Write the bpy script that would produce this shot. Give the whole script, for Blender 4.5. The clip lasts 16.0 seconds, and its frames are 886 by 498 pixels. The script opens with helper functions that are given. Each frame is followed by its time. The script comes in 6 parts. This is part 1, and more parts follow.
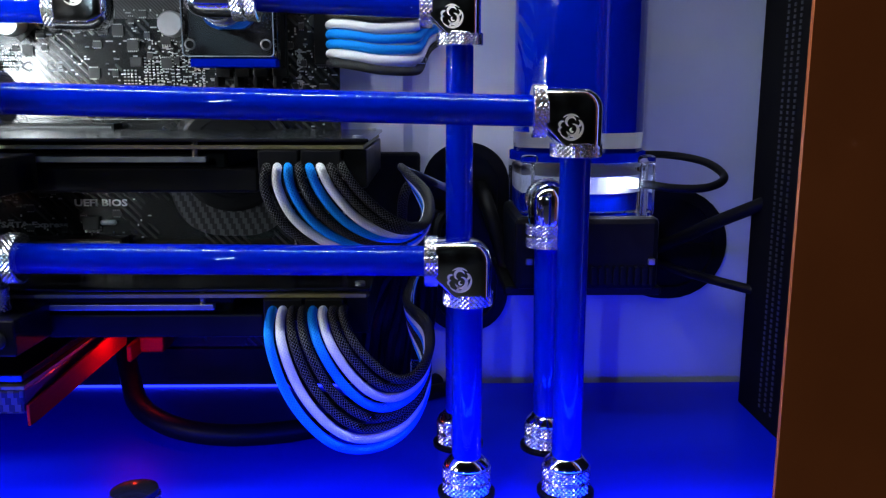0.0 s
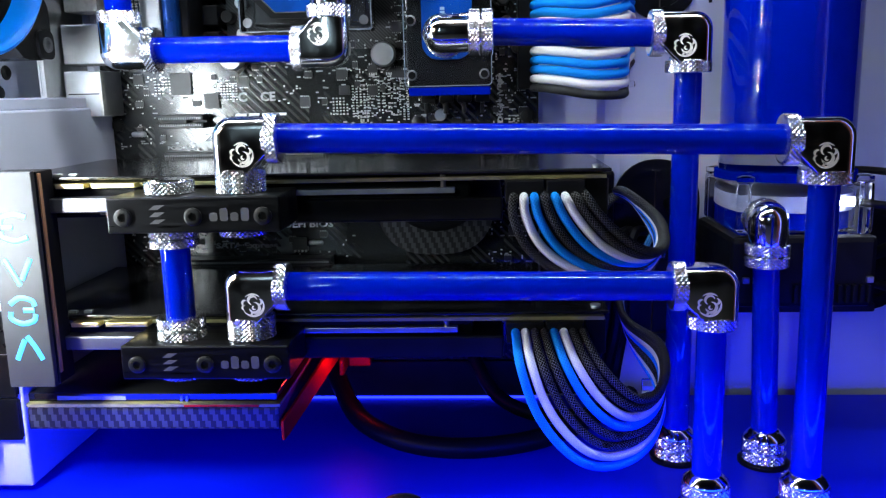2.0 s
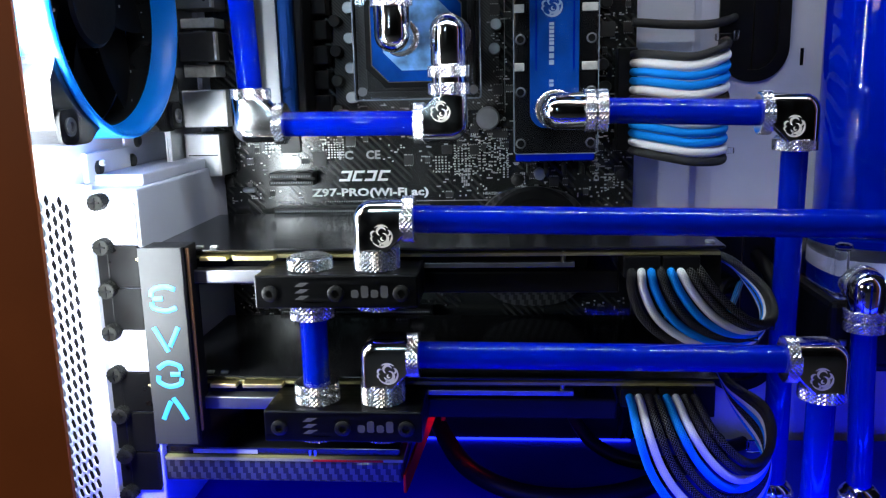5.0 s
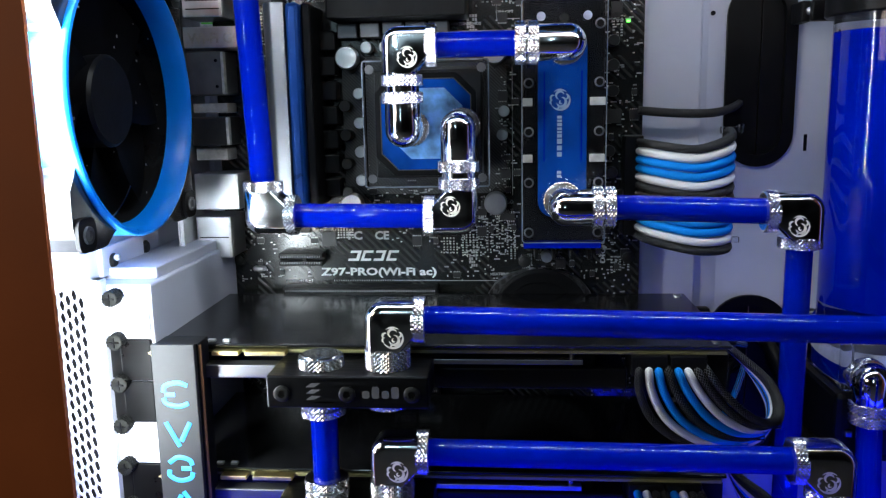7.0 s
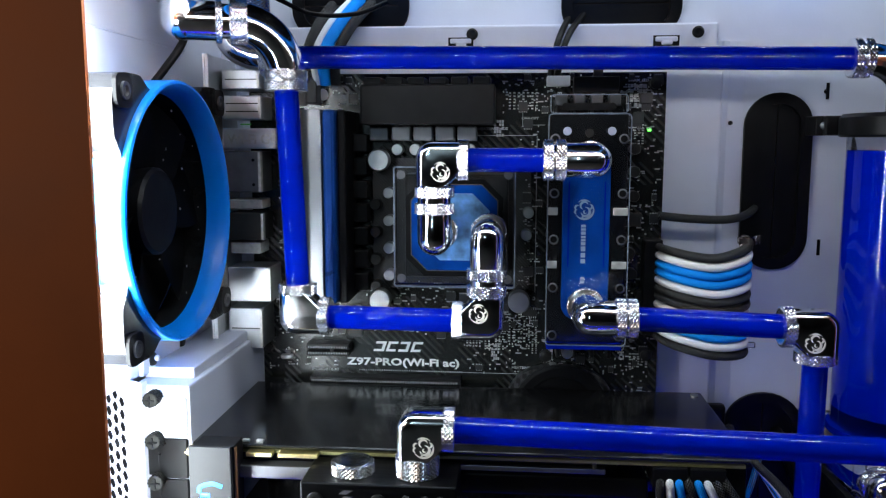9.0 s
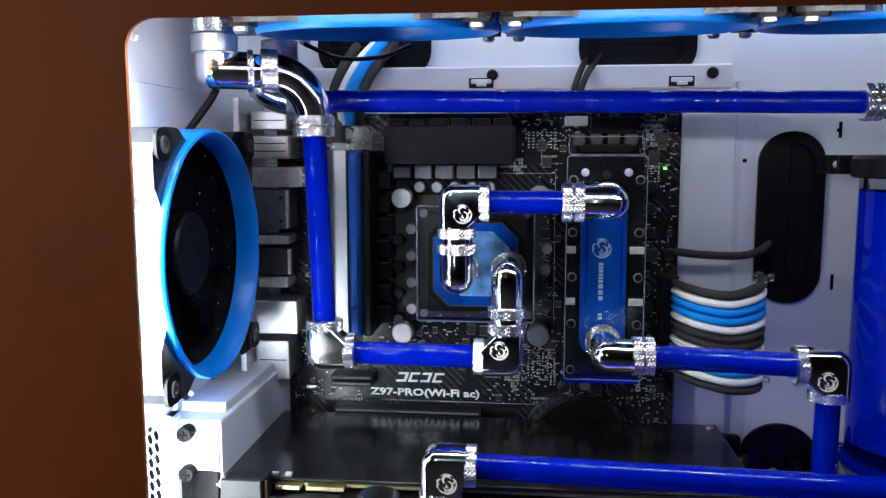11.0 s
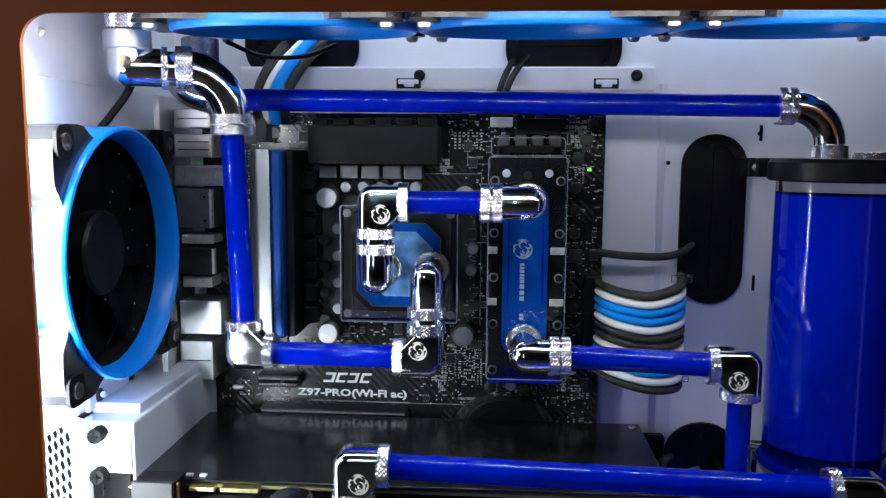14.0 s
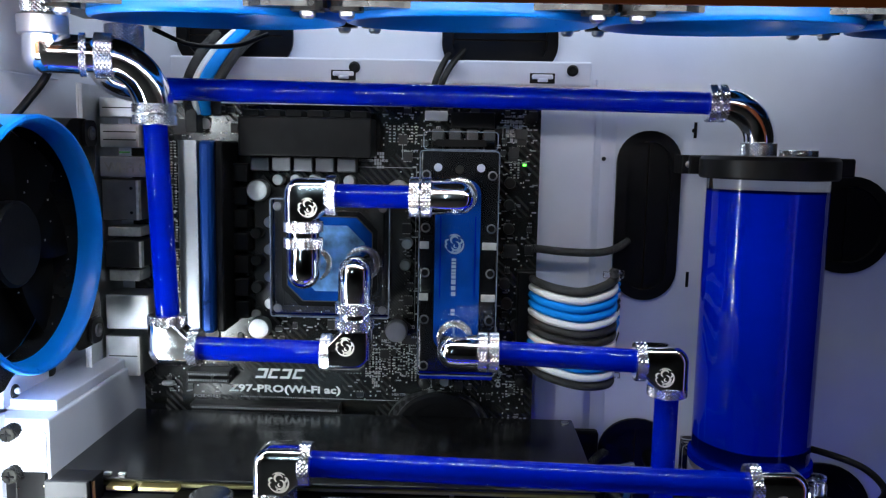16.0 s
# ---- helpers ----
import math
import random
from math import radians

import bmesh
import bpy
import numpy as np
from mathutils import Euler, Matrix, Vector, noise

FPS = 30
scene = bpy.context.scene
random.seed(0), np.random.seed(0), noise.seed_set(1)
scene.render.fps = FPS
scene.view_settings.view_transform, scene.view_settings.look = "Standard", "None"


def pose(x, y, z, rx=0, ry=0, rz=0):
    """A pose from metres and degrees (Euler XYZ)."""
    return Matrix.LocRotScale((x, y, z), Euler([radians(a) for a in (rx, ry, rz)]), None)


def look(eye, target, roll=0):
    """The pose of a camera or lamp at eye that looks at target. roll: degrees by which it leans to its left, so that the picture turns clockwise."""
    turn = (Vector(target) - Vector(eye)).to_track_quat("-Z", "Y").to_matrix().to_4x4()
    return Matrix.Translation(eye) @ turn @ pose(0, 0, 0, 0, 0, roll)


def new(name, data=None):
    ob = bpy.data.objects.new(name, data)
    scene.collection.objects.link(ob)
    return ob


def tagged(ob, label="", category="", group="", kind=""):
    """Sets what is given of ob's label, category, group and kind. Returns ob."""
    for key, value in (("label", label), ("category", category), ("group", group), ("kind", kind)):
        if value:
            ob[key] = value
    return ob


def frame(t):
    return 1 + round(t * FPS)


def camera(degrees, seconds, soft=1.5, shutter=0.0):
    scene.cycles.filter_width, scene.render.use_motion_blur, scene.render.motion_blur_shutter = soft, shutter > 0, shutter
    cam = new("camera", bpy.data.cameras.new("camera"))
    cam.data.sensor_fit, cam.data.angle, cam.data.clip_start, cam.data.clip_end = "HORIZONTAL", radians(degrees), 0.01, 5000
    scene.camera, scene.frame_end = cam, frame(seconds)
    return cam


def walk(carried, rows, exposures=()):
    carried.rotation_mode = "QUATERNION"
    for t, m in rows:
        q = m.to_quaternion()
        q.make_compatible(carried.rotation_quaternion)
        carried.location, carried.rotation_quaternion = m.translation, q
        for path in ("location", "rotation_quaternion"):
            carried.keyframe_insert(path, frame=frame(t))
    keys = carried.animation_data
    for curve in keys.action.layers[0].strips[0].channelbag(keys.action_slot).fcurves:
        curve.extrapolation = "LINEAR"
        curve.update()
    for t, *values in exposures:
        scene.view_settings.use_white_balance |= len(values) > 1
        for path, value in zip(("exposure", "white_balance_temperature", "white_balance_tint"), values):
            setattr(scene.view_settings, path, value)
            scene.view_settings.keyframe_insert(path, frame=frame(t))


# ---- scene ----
cam = camera(57.4, 16.0, 1.25)
METRES, EYE, TILT, LEAN, TURN = 0.298, 0.16, 0.0, 0.0, -1.1
ROWS = [
    (0.0, 0.0, 0.0, 0.0, 0.02, -10.42, -0.09),
    (0.5, -0.0403, -0.0156, 0.0167, 1.36, -10.17, 0.17),
    (1.0, -0.0974, -0.0294, 0.0257, 2.56, -10.13, 0.61),
    (1.5, -0.1746, -0.0378, 0.0502, 3.33, -10.43, 0.84),
    (2.0, -0.2488, -0.0454, 0.0568, 4.18, -10.94, 1.33),
    (2.5, -0.2931, -0.0574, 0.0623, 4.98, -11.25, 1.67),
    (3.0, -0.3267, -0.0729, 0.0657, 5.64, -11.44, 1.64),
    (5.5, -0.4007, -0.1046, 0.2272, 5.65, -11.63, 1.32),
    (6.0, -0.4066, -0.1045, 0.2547, 5.79, -10.97, 1.31),
    (6.5, -0.4025, -0.0982, 0.282, 5.74, -10.49, 1.26),
    (7.0, -0.4046, -0.0994, 0.3067, 5.7, -10.01, 1.11),
    (7.5, -0.4186, -0.1037, 0.3502, 5.95, -9.29, 0.8),
    (8.0, -0.4335, -0.1073, 0.3684, 5.95, -9.0, 0.21),
    (8.5, -0.4411, -0.1235, 0.4082, 5.99, -8.22, -0.08),
    (9.0, -0.4427, -0.1375, 0.4315, 6.08, -7.5, -0.02),
    (9.5, -0.4447, -0.1518, 0.4527, 6.21, -7.01, -0.03),
    (12.0, -0.4514, -0.1829, 0.4974, 7.52, -6.96, 0.15),
    (12.5, -0.4305, -0.1805, 0.4962, 7.13, -6.96, 0.03),
    (13.0, -0.4136, -0.1783, 0.4964, 6.44, -6.94, -0.05),
    (13.5, -0.3835, -0.1715, 0.4928, 5.57, -6.98, -0.13),
    (14.0, -0.3634, -0.1688, 0.4914, 5.03, -6.93, -0.39),
    (14.5, -0.3539, -0.1661, 0.486, 4.54, -6.92, -0.74),
    (15.0, -0.3396, -0.1611, 0.4869, 3.98, -7.1, -0.89),
    (15.5, -0.316, -0.1526, 0.4896, 3.28, -7.12, -1.01),
    (16.0, -0.3016, -0.1481, 0.4887, 2.67, -7.22, -1.08),
]
walk(cam, [(t, pose(0, 0, EYE, TILT, LEAN, TURN) @ pose(METRES * x, METRES * y, METRES * z, 90 + pitch, roll, yaw)) for t, x, y, z, yaw, pitch, roll in ROWS],
     exposures=((0.0, 0.58), (0.8, 0.68), (2.2, 0.74), (3.2, 0.46), (6.0, 0.1), (9.0, -0.12), (16.0, -0.12)))

# ---- light ----
world = bpy.data.worlds.new("room_air")
world.use_nodes = True
world.node_tree.nodes["Background"].inputs[0].default_value = (0.32, 0.24, 0.2, 1)
world.node_tree.nodes["Background"].inputs[1].default_value = 0.02
scene.world = world


def area(name, at, target, sx, sy, watts, col):
    d = bpy.data.lights.new(name, "AREA")
    d.shape, d.size, d.size_y, d.energy, d.color = "RECTANGLE", sx, sy, watts, col
    ob = new(name, d)
    ob.matrix_world = look(at, target)
    return ob


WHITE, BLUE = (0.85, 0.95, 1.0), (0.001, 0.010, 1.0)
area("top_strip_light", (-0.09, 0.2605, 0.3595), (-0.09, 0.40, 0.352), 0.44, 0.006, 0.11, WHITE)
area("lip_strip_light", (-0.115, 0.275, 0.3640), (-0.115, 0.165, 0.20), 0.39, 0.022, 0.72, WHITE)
# Unseen fill lamp added under the roof, brightens the top of the back wall.
area("wall_top_fill_light", (-0.07, 0.4365, 0.405), (-0.07, 0.440, 0.30), 0.44, 0.010, 0.17, WHITE)
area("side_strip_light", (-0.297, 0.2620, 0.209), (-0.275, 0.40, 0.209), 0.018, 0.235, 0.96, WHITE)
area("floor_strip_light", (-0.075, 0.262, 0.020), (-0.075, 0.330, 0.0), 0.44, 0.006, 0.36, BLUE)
# Fill lamp added at the rear gap, tints the back wall blue.
area("gap_fill_light", (0.045, 0.4500, 0.0020), (0.045, 0.4535, 0.10), 0.24, 0.006, 0.003, BLUE)
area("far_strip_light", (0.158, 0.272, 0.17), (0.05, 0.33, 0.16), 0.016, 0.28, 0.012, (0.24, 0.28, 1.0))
# Unseen warm fill, placed so that the brown panel dims towards the right.
area("room_fill_light", (-0.70, -0.14, 0.40), (-0.30, 0.3, 0.18), 0.20, 0.20, 0.60, (1.0, 0.80, 0.62))
red = bpy.data.lights.new("red_card_light", "POINT")
red.energy, red.color, red.shadow_soft_size = 0.008, (1.0, 0.03, 0.01), 0.002
new("red_card_light", red).location = (-0.1490, 0.388, 0.0440)
# Unseen upright lamp added for the bright streak on the reservoir.
area("streak_light", (-0.48, -1.25, 0.62), (0.05, 0.3, 0.2), 0.026, 0.42, 1.0, (0.60, 0.86, 1.0))


# ---- materials ----
def mat(name, col, rough=0.5, metal=0.0, var=0.12, scale=60.0, bump=0.0, bscale=400.0, coat=0.0, spec=0.5, trans=0.0, emit=None, power=0.0, rvar=0.1, fine=0.0):
    """A surface with two scales of tone variation, uneven gloss and fine relief."""
    m = bpy.data.materials.new(name)
    m.use_nodes = True
    t = m.node_tree
    b = t.nodes["Principled BSDF"]
    b.inputs["Base Color"].default_value = (*col, 1)
    b.inputs["Roughness"].default_value = rough
    b.inputs["Metallic"].default_value = metal
    b.inputs["Coat Weight"].default_value = coat
    b.inputs["Coat Roughness"].default_value = 0.04
    b.inputs["Specular IOR Level"].default_value = spec
    b.inputs["Transmission Weight"].default_value = trans
    if emit:
        b.inputs["Emission Color"].default_value = (*emit, 1)
        b.inputs["Emission Strength"].default_value = power
    tc = t.nodes.new("ShaderNodeTexCoord")
    if var > 0:
        n = t.nodes.new("ShaderNodeTexNoise")
        n.inputs["Scale"].default_value = scale
        n.inputs["Detail"].default_value = 6
        t.links.new(tc.outputs["Object"], n.inputs["Vector"])
        r = t.nodes.new("ShaderNodeMapRange")
        r.inputs[1].default_value, r.inputs[2].default_value = 0.3, 0.7
        r.inputs[3].default_value, r.inputs[4].default_value = 1 - var, 1 + var
        t.links.new(n.outputs[0], r.inputs[0])
        mx = t.nodes.new("ShaderNodeMix")
        mx.data_type, mx.blend_type = "RGBA", "MULTIPLY"
        mx.inputs[0].default_value = 1
        mx.inputs[6].default_value = (*col, 1)
        t.links.new(r.outputs[0], mx.inputs[7])
        t.links.new(mx.outputs[2], b.inputs["Base Color"])
        r2 = t.nodes.new("ShaderNodeMapRange")
        r2.inputs[1].default_value, r2.inputs[2].default_value = 0.3, 0.7
        r2.inputs[3].default_value, r2.inputs[4].default_value = max(0.02, rough - rvar * rough), min(1, rough + rvar * rough + 0.02)
        t.links.new(n.outputs[0], r2.inputs[0])
        t.links.new(r2.outputs[0], b.inputs["Roughness"])
    if bump > 0:
        n2 = t.nodes.new("ShaderNodeTexNoise")
        n2.inputs["Scale"].default_value = bscale
        n2.inputs["Detail"].default_value = 3
        t.links.new(tc.outputs["Object"], n2.inputs["Vector"])
        bp = t.nodes.new("ShaderNodeBump")
        bp.inputs["Strength"].default_value = bump
        bp.inputs["Distance"].default_value = 0.0004
        t.links.new(n2.outputs[0], bp.inputs["Height"])
        t.links.new(bp.outputs[0], b.inputs["Normal"])
    return m


def braid(name, col, dark, lo=-0.2, hi=0.8):
    """Woven sleeve: crossing strands laid along the cable's own length."""
    m = mat(name, col, rough=0.55, var=0)
    t = m.node_tree
    b = t.nodes["Principled BSDF"]
    b.inputs["Specular IOR Level"].default_value = 0.08
    uv = t.nodes.new("ShaderNodeUVMap")
    sep = t.nodes.new("ShaderNodeSeparateXYZ")
    t.links.new(uv.outputs[0], sep.inputs[0])

    def math_(op, a, c):
        n = t.nodes.new("ShaderNodeMath")
        n.operation = op
        for i, v in enumerate((a, c)):
            if isinstance(v, (int, float)):
                n.inputs[i].default_value = v
            else:
                t.links.new(v, n.inputs[i])
        return n.outputs[0]
    u = math_("MULTIPLY", sep.outputs[0], 8 * math.tau)
    v = math_("MULTIPLY", sep.outputs[1], 720 * math.tau)
    a = math_("SINE", math_("ADD", u, v), 0)
    c = math_("SINE", math_("SUBTRACT", u, v), 0)
    h = math_("MAXIMUM", a, c)
    r = t.nodes.new("ShaderNodeMapRange")
    r.inputs[1].default_value, r.inputs[2].default_value = lo, hi
    t.links.new(h, r.inputs[0])
    mx = t.nodes.new("ShaderNodeMix")
    mx.data_type = "RGBA"
    mx.inputs[6].default_value = (*dark, 1)
    mx.inputs[7].default_value = (*col, 1)
    t.links.new(r.outputs[0], mx.inputs[0])
    t.links.new(mx.outputs[2], b.inputs["Base Color"])
    bp = t.nodes.new("ShaderNodeBump")
    bp.inputs["Strength"].default_value, bp.inputs["Distance"].default_value = 0.35, 0.0004
    t.links.new(h, bp.inputs["Height"])
    t.links.new(bp.outputs[0], b.inputs["Normal"])
    return m


def weave(name):
    """Carbon-fibre twill: diagonal light and dark tows."""
    m = mat(name, (0.03, 0.03, 0.032), rough=0.4, var=0, coat=0.12, spec=0.3)
    t = m.node_tree
    b = t.nodes["Principled BSDF"]
    tc = t.nodes.new("ShaderNodeTexCoord")
    mp = t.nodes.new("ShaderNodeMapping")
    mp.inputs["Rotation"].default_value = (0, 0.0, 0)
    t.links.new(tc.outputs["Object"], mp.inputs[0])
    sep = t.nodes.new("ShaderNodeSeparateXYZ")
    t.links.new(mp.outputs[0], sep.inputs[0])

    def op(o, a, c):
        n = t.nodes.new("ShaderNodeMath")
        n.operation = o
        for i, v in enumerate((a, c)):
            if isinstance(v, (int, float)):
                n.inputs[i].default_value = v
            else:
                t.links.new(v, n.inputs[i])
        return n.outputs[0]
    row = op("FLOOR", op("MULTIPLY", sep.outputs[2], 330), 0)
    ph = op("ADD", op("MULTIPLY", sep.outputs[0], 200), op("MULTIPLY", row, 0.27))
    f = op("FRACT", ph, 0)
    g = op("GREATER_THAN", f, 0.5)
    mx = t.nodes.new("ShaderNodeMix")
    mx.data_type = "RGBA"
    mx.inputs[6].default_value = (0.012, 0.012, 0.013, 1)
    mx.inputs[7].default_value = (0.06, 0.06, 0.064, 1)
    t.links.new(g, mx.inputs[0])
    t.links.new(mx.outputs[2], b.inputs["Base Color"])
    return m


def brushed(name, col, rough, sx, sy, sz, amount=0.25):
    """Metal drawn in one direction: stretched grain in tone and gloss."""
    m = mat(name, col, rough=rough, metal=1.0, var=0)
    t = m.node_tree
    b = t.nodes["Principled BSDF"]
    tc = t.nodes.new("ShaderNodeTexCoord")
    mp = t.nodes.new("ShaderNodeMapping")
    mp.inputs["Scale"].default_value = (sx, sy, sz)
    t.links.new(tc.outputs["Object"], mp.inputs[0])
    n = t.nodes.new("ShaderNodeTexNoise")
    n.inputs["Scale"].default_value = 1
    n.inputs["Detail"].default_value = 5
    t.links.new(mp.outputs[0], n.inputs["Vector"])
    r = t.nodes.new("ShaderNodeMapRange")
    r.inputs[1].default_value, r.inputs[2].default_value = 0.3, 0.7
    r.inputs[3].default_value, r.inputs[4].default_value = rough * (1 - amount), rough * (1 + amount)
    t.links.new(n.outputs[0], r.inputs[0])
    t.links.new(r.outputs[0], b.inputs["Roughness"])
    bp = t.nodes.new("ShaderNodeBump")
    bp.inputs["Strength"].default_value, bp.inputs["Distance"].default_value = 0.06, 0.0002
    t.links.new(n.outputs[0], bp.inputs["Height"])
    t.links.new(bp.outputs[0], b.inputs["Normal"])
    return m


def board_mat():
    """Black circuit board: faint copper traces under glossy solder mask."""
    m = mat("board_black", (0.016, 0.018, 0.018), rough=0.2, var=0, coat=0.0, spec=0.5)
    t = m.node_tree
    b = t.nodes["Principled BSDF"]
    tc = t.nodes.new("ShaderNodeTexCoord")
    w = t.nodes.new("ShaderNodeTexWave")
    w.wave_type, w.bands_direction = "BANDS", "DIAGONAL"
    w.inputs["Scale"].default_value = 130
    w.inputs["Distortion"].default_value = 0
    t.links.new(tc.outputs["Object"], w.inputs["Vector"])
    v = t.nodes.new("ShaderNodeTexVoronoi")
    v.distance = "CHEBYCHEV"
    v.inputs["Scale"].default_value = 75
    t.links.new(tc.outputs["Object"], v.inputs["Vector"])
    ramp = t.nodes.new("ShaderNodeMapRange")
    ramp.inputs[1].default_value, ramp.inputs[2].default_value = 0.62, 0.8
    t.links.new(w.outputs["Fac"], ramp.inputs[0])
    gate = t.nodes.new("ShaderNodeMath")
    gate.operation = "GREATER_THAN"
    gate.inputs[1].default_value = 0.55
    sep = t.nodes.new("ShaderNodeSeparateColor")
    t.links.new(v.outputs["Color"], sep.inputs[0])
    t.links.new(sep.outputs[0], gate.inputs[0])
    mul = t.nodes.new("ShaderNodeMath")
    mul.operation = "MULTIPLY"
    t.links.new(ramp.outputs[0], mul.inputs[0])
    t.links.new(gate.outputs[0], mul.inputs[1])
    mx = t.nodes.new("ShaderNodeMix")
    mx.data_type = "RGBA"
    mx.inputs[6].default_value = (0.013, 0.014, 0.014, 1)
    mx.inputs[7].default_value = (0.032, 0.033, 0.031, 1)
    t.links.new(mul.outputs[0], mx.inputs[0])
    t.links.new(mx.outputs[2], b.inputs["Base Color"])
    bp = t.nodes.new("ShaderNodeBump")
    bp.inputs["Strength"].default_value, bp.inputs["Distance"].default_value = 0.3, 0.0001
    t.links.new(mul.outputs[0], bp.inputs["Height"])
    t.links.new(bp.outputs[0], b.inputs["Normal"])
    return m


M_WHITE = mat("white_paint", (0.665, 0.69, 0.80), rough=0.42, var=0.05, scale=25, bump=0.12, bscale=900)
M_BROWN = mat("brown_panel", (0.44, 0.108, 0.020), rough=0.6, var=0.15, scale=14, bump=0.1, bscale=700)
M_BLACK = mat("black_plastic", (0.007, 0.007, 0.008), rough=0.34, var=0.2, scale=120, bump=0.1, spec=0.16)
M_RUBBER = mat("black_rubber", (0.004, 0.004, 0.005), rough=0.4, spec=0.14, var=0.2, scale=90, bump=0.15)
M_ACETAL = brushed("black_acetal", (0.035, 0.035, 0.038), 0.36, 40, 900, 900)
M_BLACKGLOSS = mat("black_gloss", (0.008, 0.008, 0.009), rough=0.17, var=0.25, scale=35, coat=0.1, bump=0.05, bscale=150)
M_CHROME = mat("chrome", (0.95, 0.96, 0.98), rough=0.115, metal=1.0, var=0.04, scale=90, rvar=0.5)
M_KNURL = mat("knurled_chrome", (0.93, 0.94, 0.96), rough=0.20, metal=1.0, var=0.06, scale=200)
M_STEEL = mat("zinc_steel", (0.62, 0.63, 0.65), rough=0.32, metal=1.0, var=0.1, scale=120)
M_SILVER = brushed("brushed_silver", (0.66, 0.67, 0.7), 0.36, 160, 160, 6, 0.12)
M_GOLD = mat("brass", (0.86, 0.70, 0.32), rough=0.36, metal=1.0, var=0.15, scale=200)
M_COOLANT = mat("blue_coolant", (0.0, 0.008, 0.29), rough=0.5, var=0.1, scale=30, spec=0.0)
M_COOLANT_L = mat("bright_coolant", (0.0012, 0.048, 0.27), rough=0.5, spec=0.05, var=0.3, scale=60)
M_BLUERING = mat("blue_ring", (0.0, 0.19, 0.74), rough=0.3, spec=0.4, var=0.06, scale=60)
# Floor's base colour holds the blue of the strip's light.
M_BLUEFLOOR = mat("blue_lit_floor", (0.001, 0.010, 0.60), rough=0.4, spec=0.2, var=0.05, scale=20, bump=0.08, bscale=900)
M_BOARD = board_mat()
M_PRINT = mat("white_print", (0.78, 0.78, 0.78), rough=0.6, var=0.05)
M_GREYPRINT = mat("grey_print", (0.35, 0.35, 0.36), rough=0.6, var=0.05)
M_CARBON = weave("carbon_weave")
M_GREYMETAL = brushed("grey_anodised", (0.2, 0.2, 0.215), 0.42, 20, 20, 700)
M_RED = mat("red_plastic", (0.55, 0.012, 0.004), rough=0.4, spec=0.12, var=0.15, scale=80)
M_PCB_EDGE = mat("board_edge", (0.27, 0.25, 0.11), rough=0.5, var=0.15, scale=200)
M_CYANGLOW = mat("cyan_glow", (0.02, 0.2, 0.4), emit=(0.05, 0.46, 0.95), power=1.2, var=0)
M_GREENGLOW = mat("green_glow", (0.02, 0.3, 0.02), emit=(0.15, 1.0, 0.1), power=5.0, var=0)
M_WHITEGLOW = mat("white_glow", (0.8, 0.8, 0.9), emit=(0.75, 0.82, 1.0), power=4.0, var=0)
# Pale dots at the crossings put the weave's highlights into the black.
M_BRAID_K = braid("black_sleeve", (0.24, 0.24, 0.25), (0.003, 0.003, 0.003), 0.93, 1.0)
M_BRAID_W = braid("white_sleeve", (0.90, 0.90, 0.92), (0.76, 0.76, 0.79))
M_BRAID_B = braid("blue_sleeve", (0.008, 0.32, 0.95), (0.005, 0.20, 0.76))
M_RAIL = brushed("satin_aluminium", (0.26, 0.27, 0.29), 0.42, 160, 160, 6, 0.15)
M_SMD = mat("chip_black", (0.012, 0.012, 0.013), rough=0.45, var=0.3, scale=300)
M_TIN = mat("solder_tin", (0.56, 0.56, 0.54), rough=0.38, metal=0.5, var=0.2, scale=300)
M_DARKWALL = mat("room_paint", (0.17, 0.145, 0.13), rough=0.8, var=0.1, scale=3)


def glassy(name, col, rough=0.03):
    m = mat(name, col, rough=rough, trans=1.0, var=0.0)
    m.node_tree.nodes["Principled BSDF"].inputs["IOR"].default_value = 1.45
    return m


M_ACRYLIC = glassy("clear_acrylic", (0.93, 0.95, 1.0), 0.02)


# ---- mesh helpers ----
def empty(name, at=(0, 0, 0)):
    e = new(name)
    e.location = at
    e.empty_display_size = 0.01
    return e


def part(name, bm, material, parent=None, label="", smooth=False):
    """Links a bmesh, given in world places, as one mesh object under a thing or a part."""
    me = bpy.data.meshes.new(name)
    bmesh.ops.recalc_face_normals(bm, faces=bm.faces)
    if parent is not None:
        base = parent.matrix_basis.copy()
        up = parent.parent
        while up is not None:
            base = up.matrix_basis @ base
            up = up.parent
        bmesh.ops.transform(bm, matrix=base.inverted(), verts=bm.verts)
    for f in bm.faces:
        f.smooth = bool(smooth)
    bm.to_mesh(me)
    bm.free()
    if smooth and smooth != "all":
        me.set_sharp_from_angle(angle=radians(38))
    me.materials.append(material)
    ob = new(name, me)
    if parent is not None:
        ob.parent = parent
    if label:
        tagged(ob, label)
    return ob


def BM():
    return bmesh.new()


def box(bm, lo, hi, bev=0.0, seg=2):
    lo, hi = Vector(lo), Vector(hi)
    g = bmesh.ops.create_cube(bm, size=1, matrix=Matrix.Translation((lo + hi) / 2) @ Matrix.Diagonal((*(hi - lo), 1)))
    if bev > 0:
        es = list({e for v in g["verts"] for e in v.link_edges})
        bmesh.ops.bevel(bm, geom=es, offset=bev, segments=seg, affect="EDGES", profile=0.5)
    return bm


def frame_of(axis):
    a = Vector(axis).normalized()
    s = Vector((0, 0, 1)) if abs(a.z) < 0.9 else Vector((1, 0, 0))
    u = a.cross(s).normalized()
    return a, u, a.cross(u)


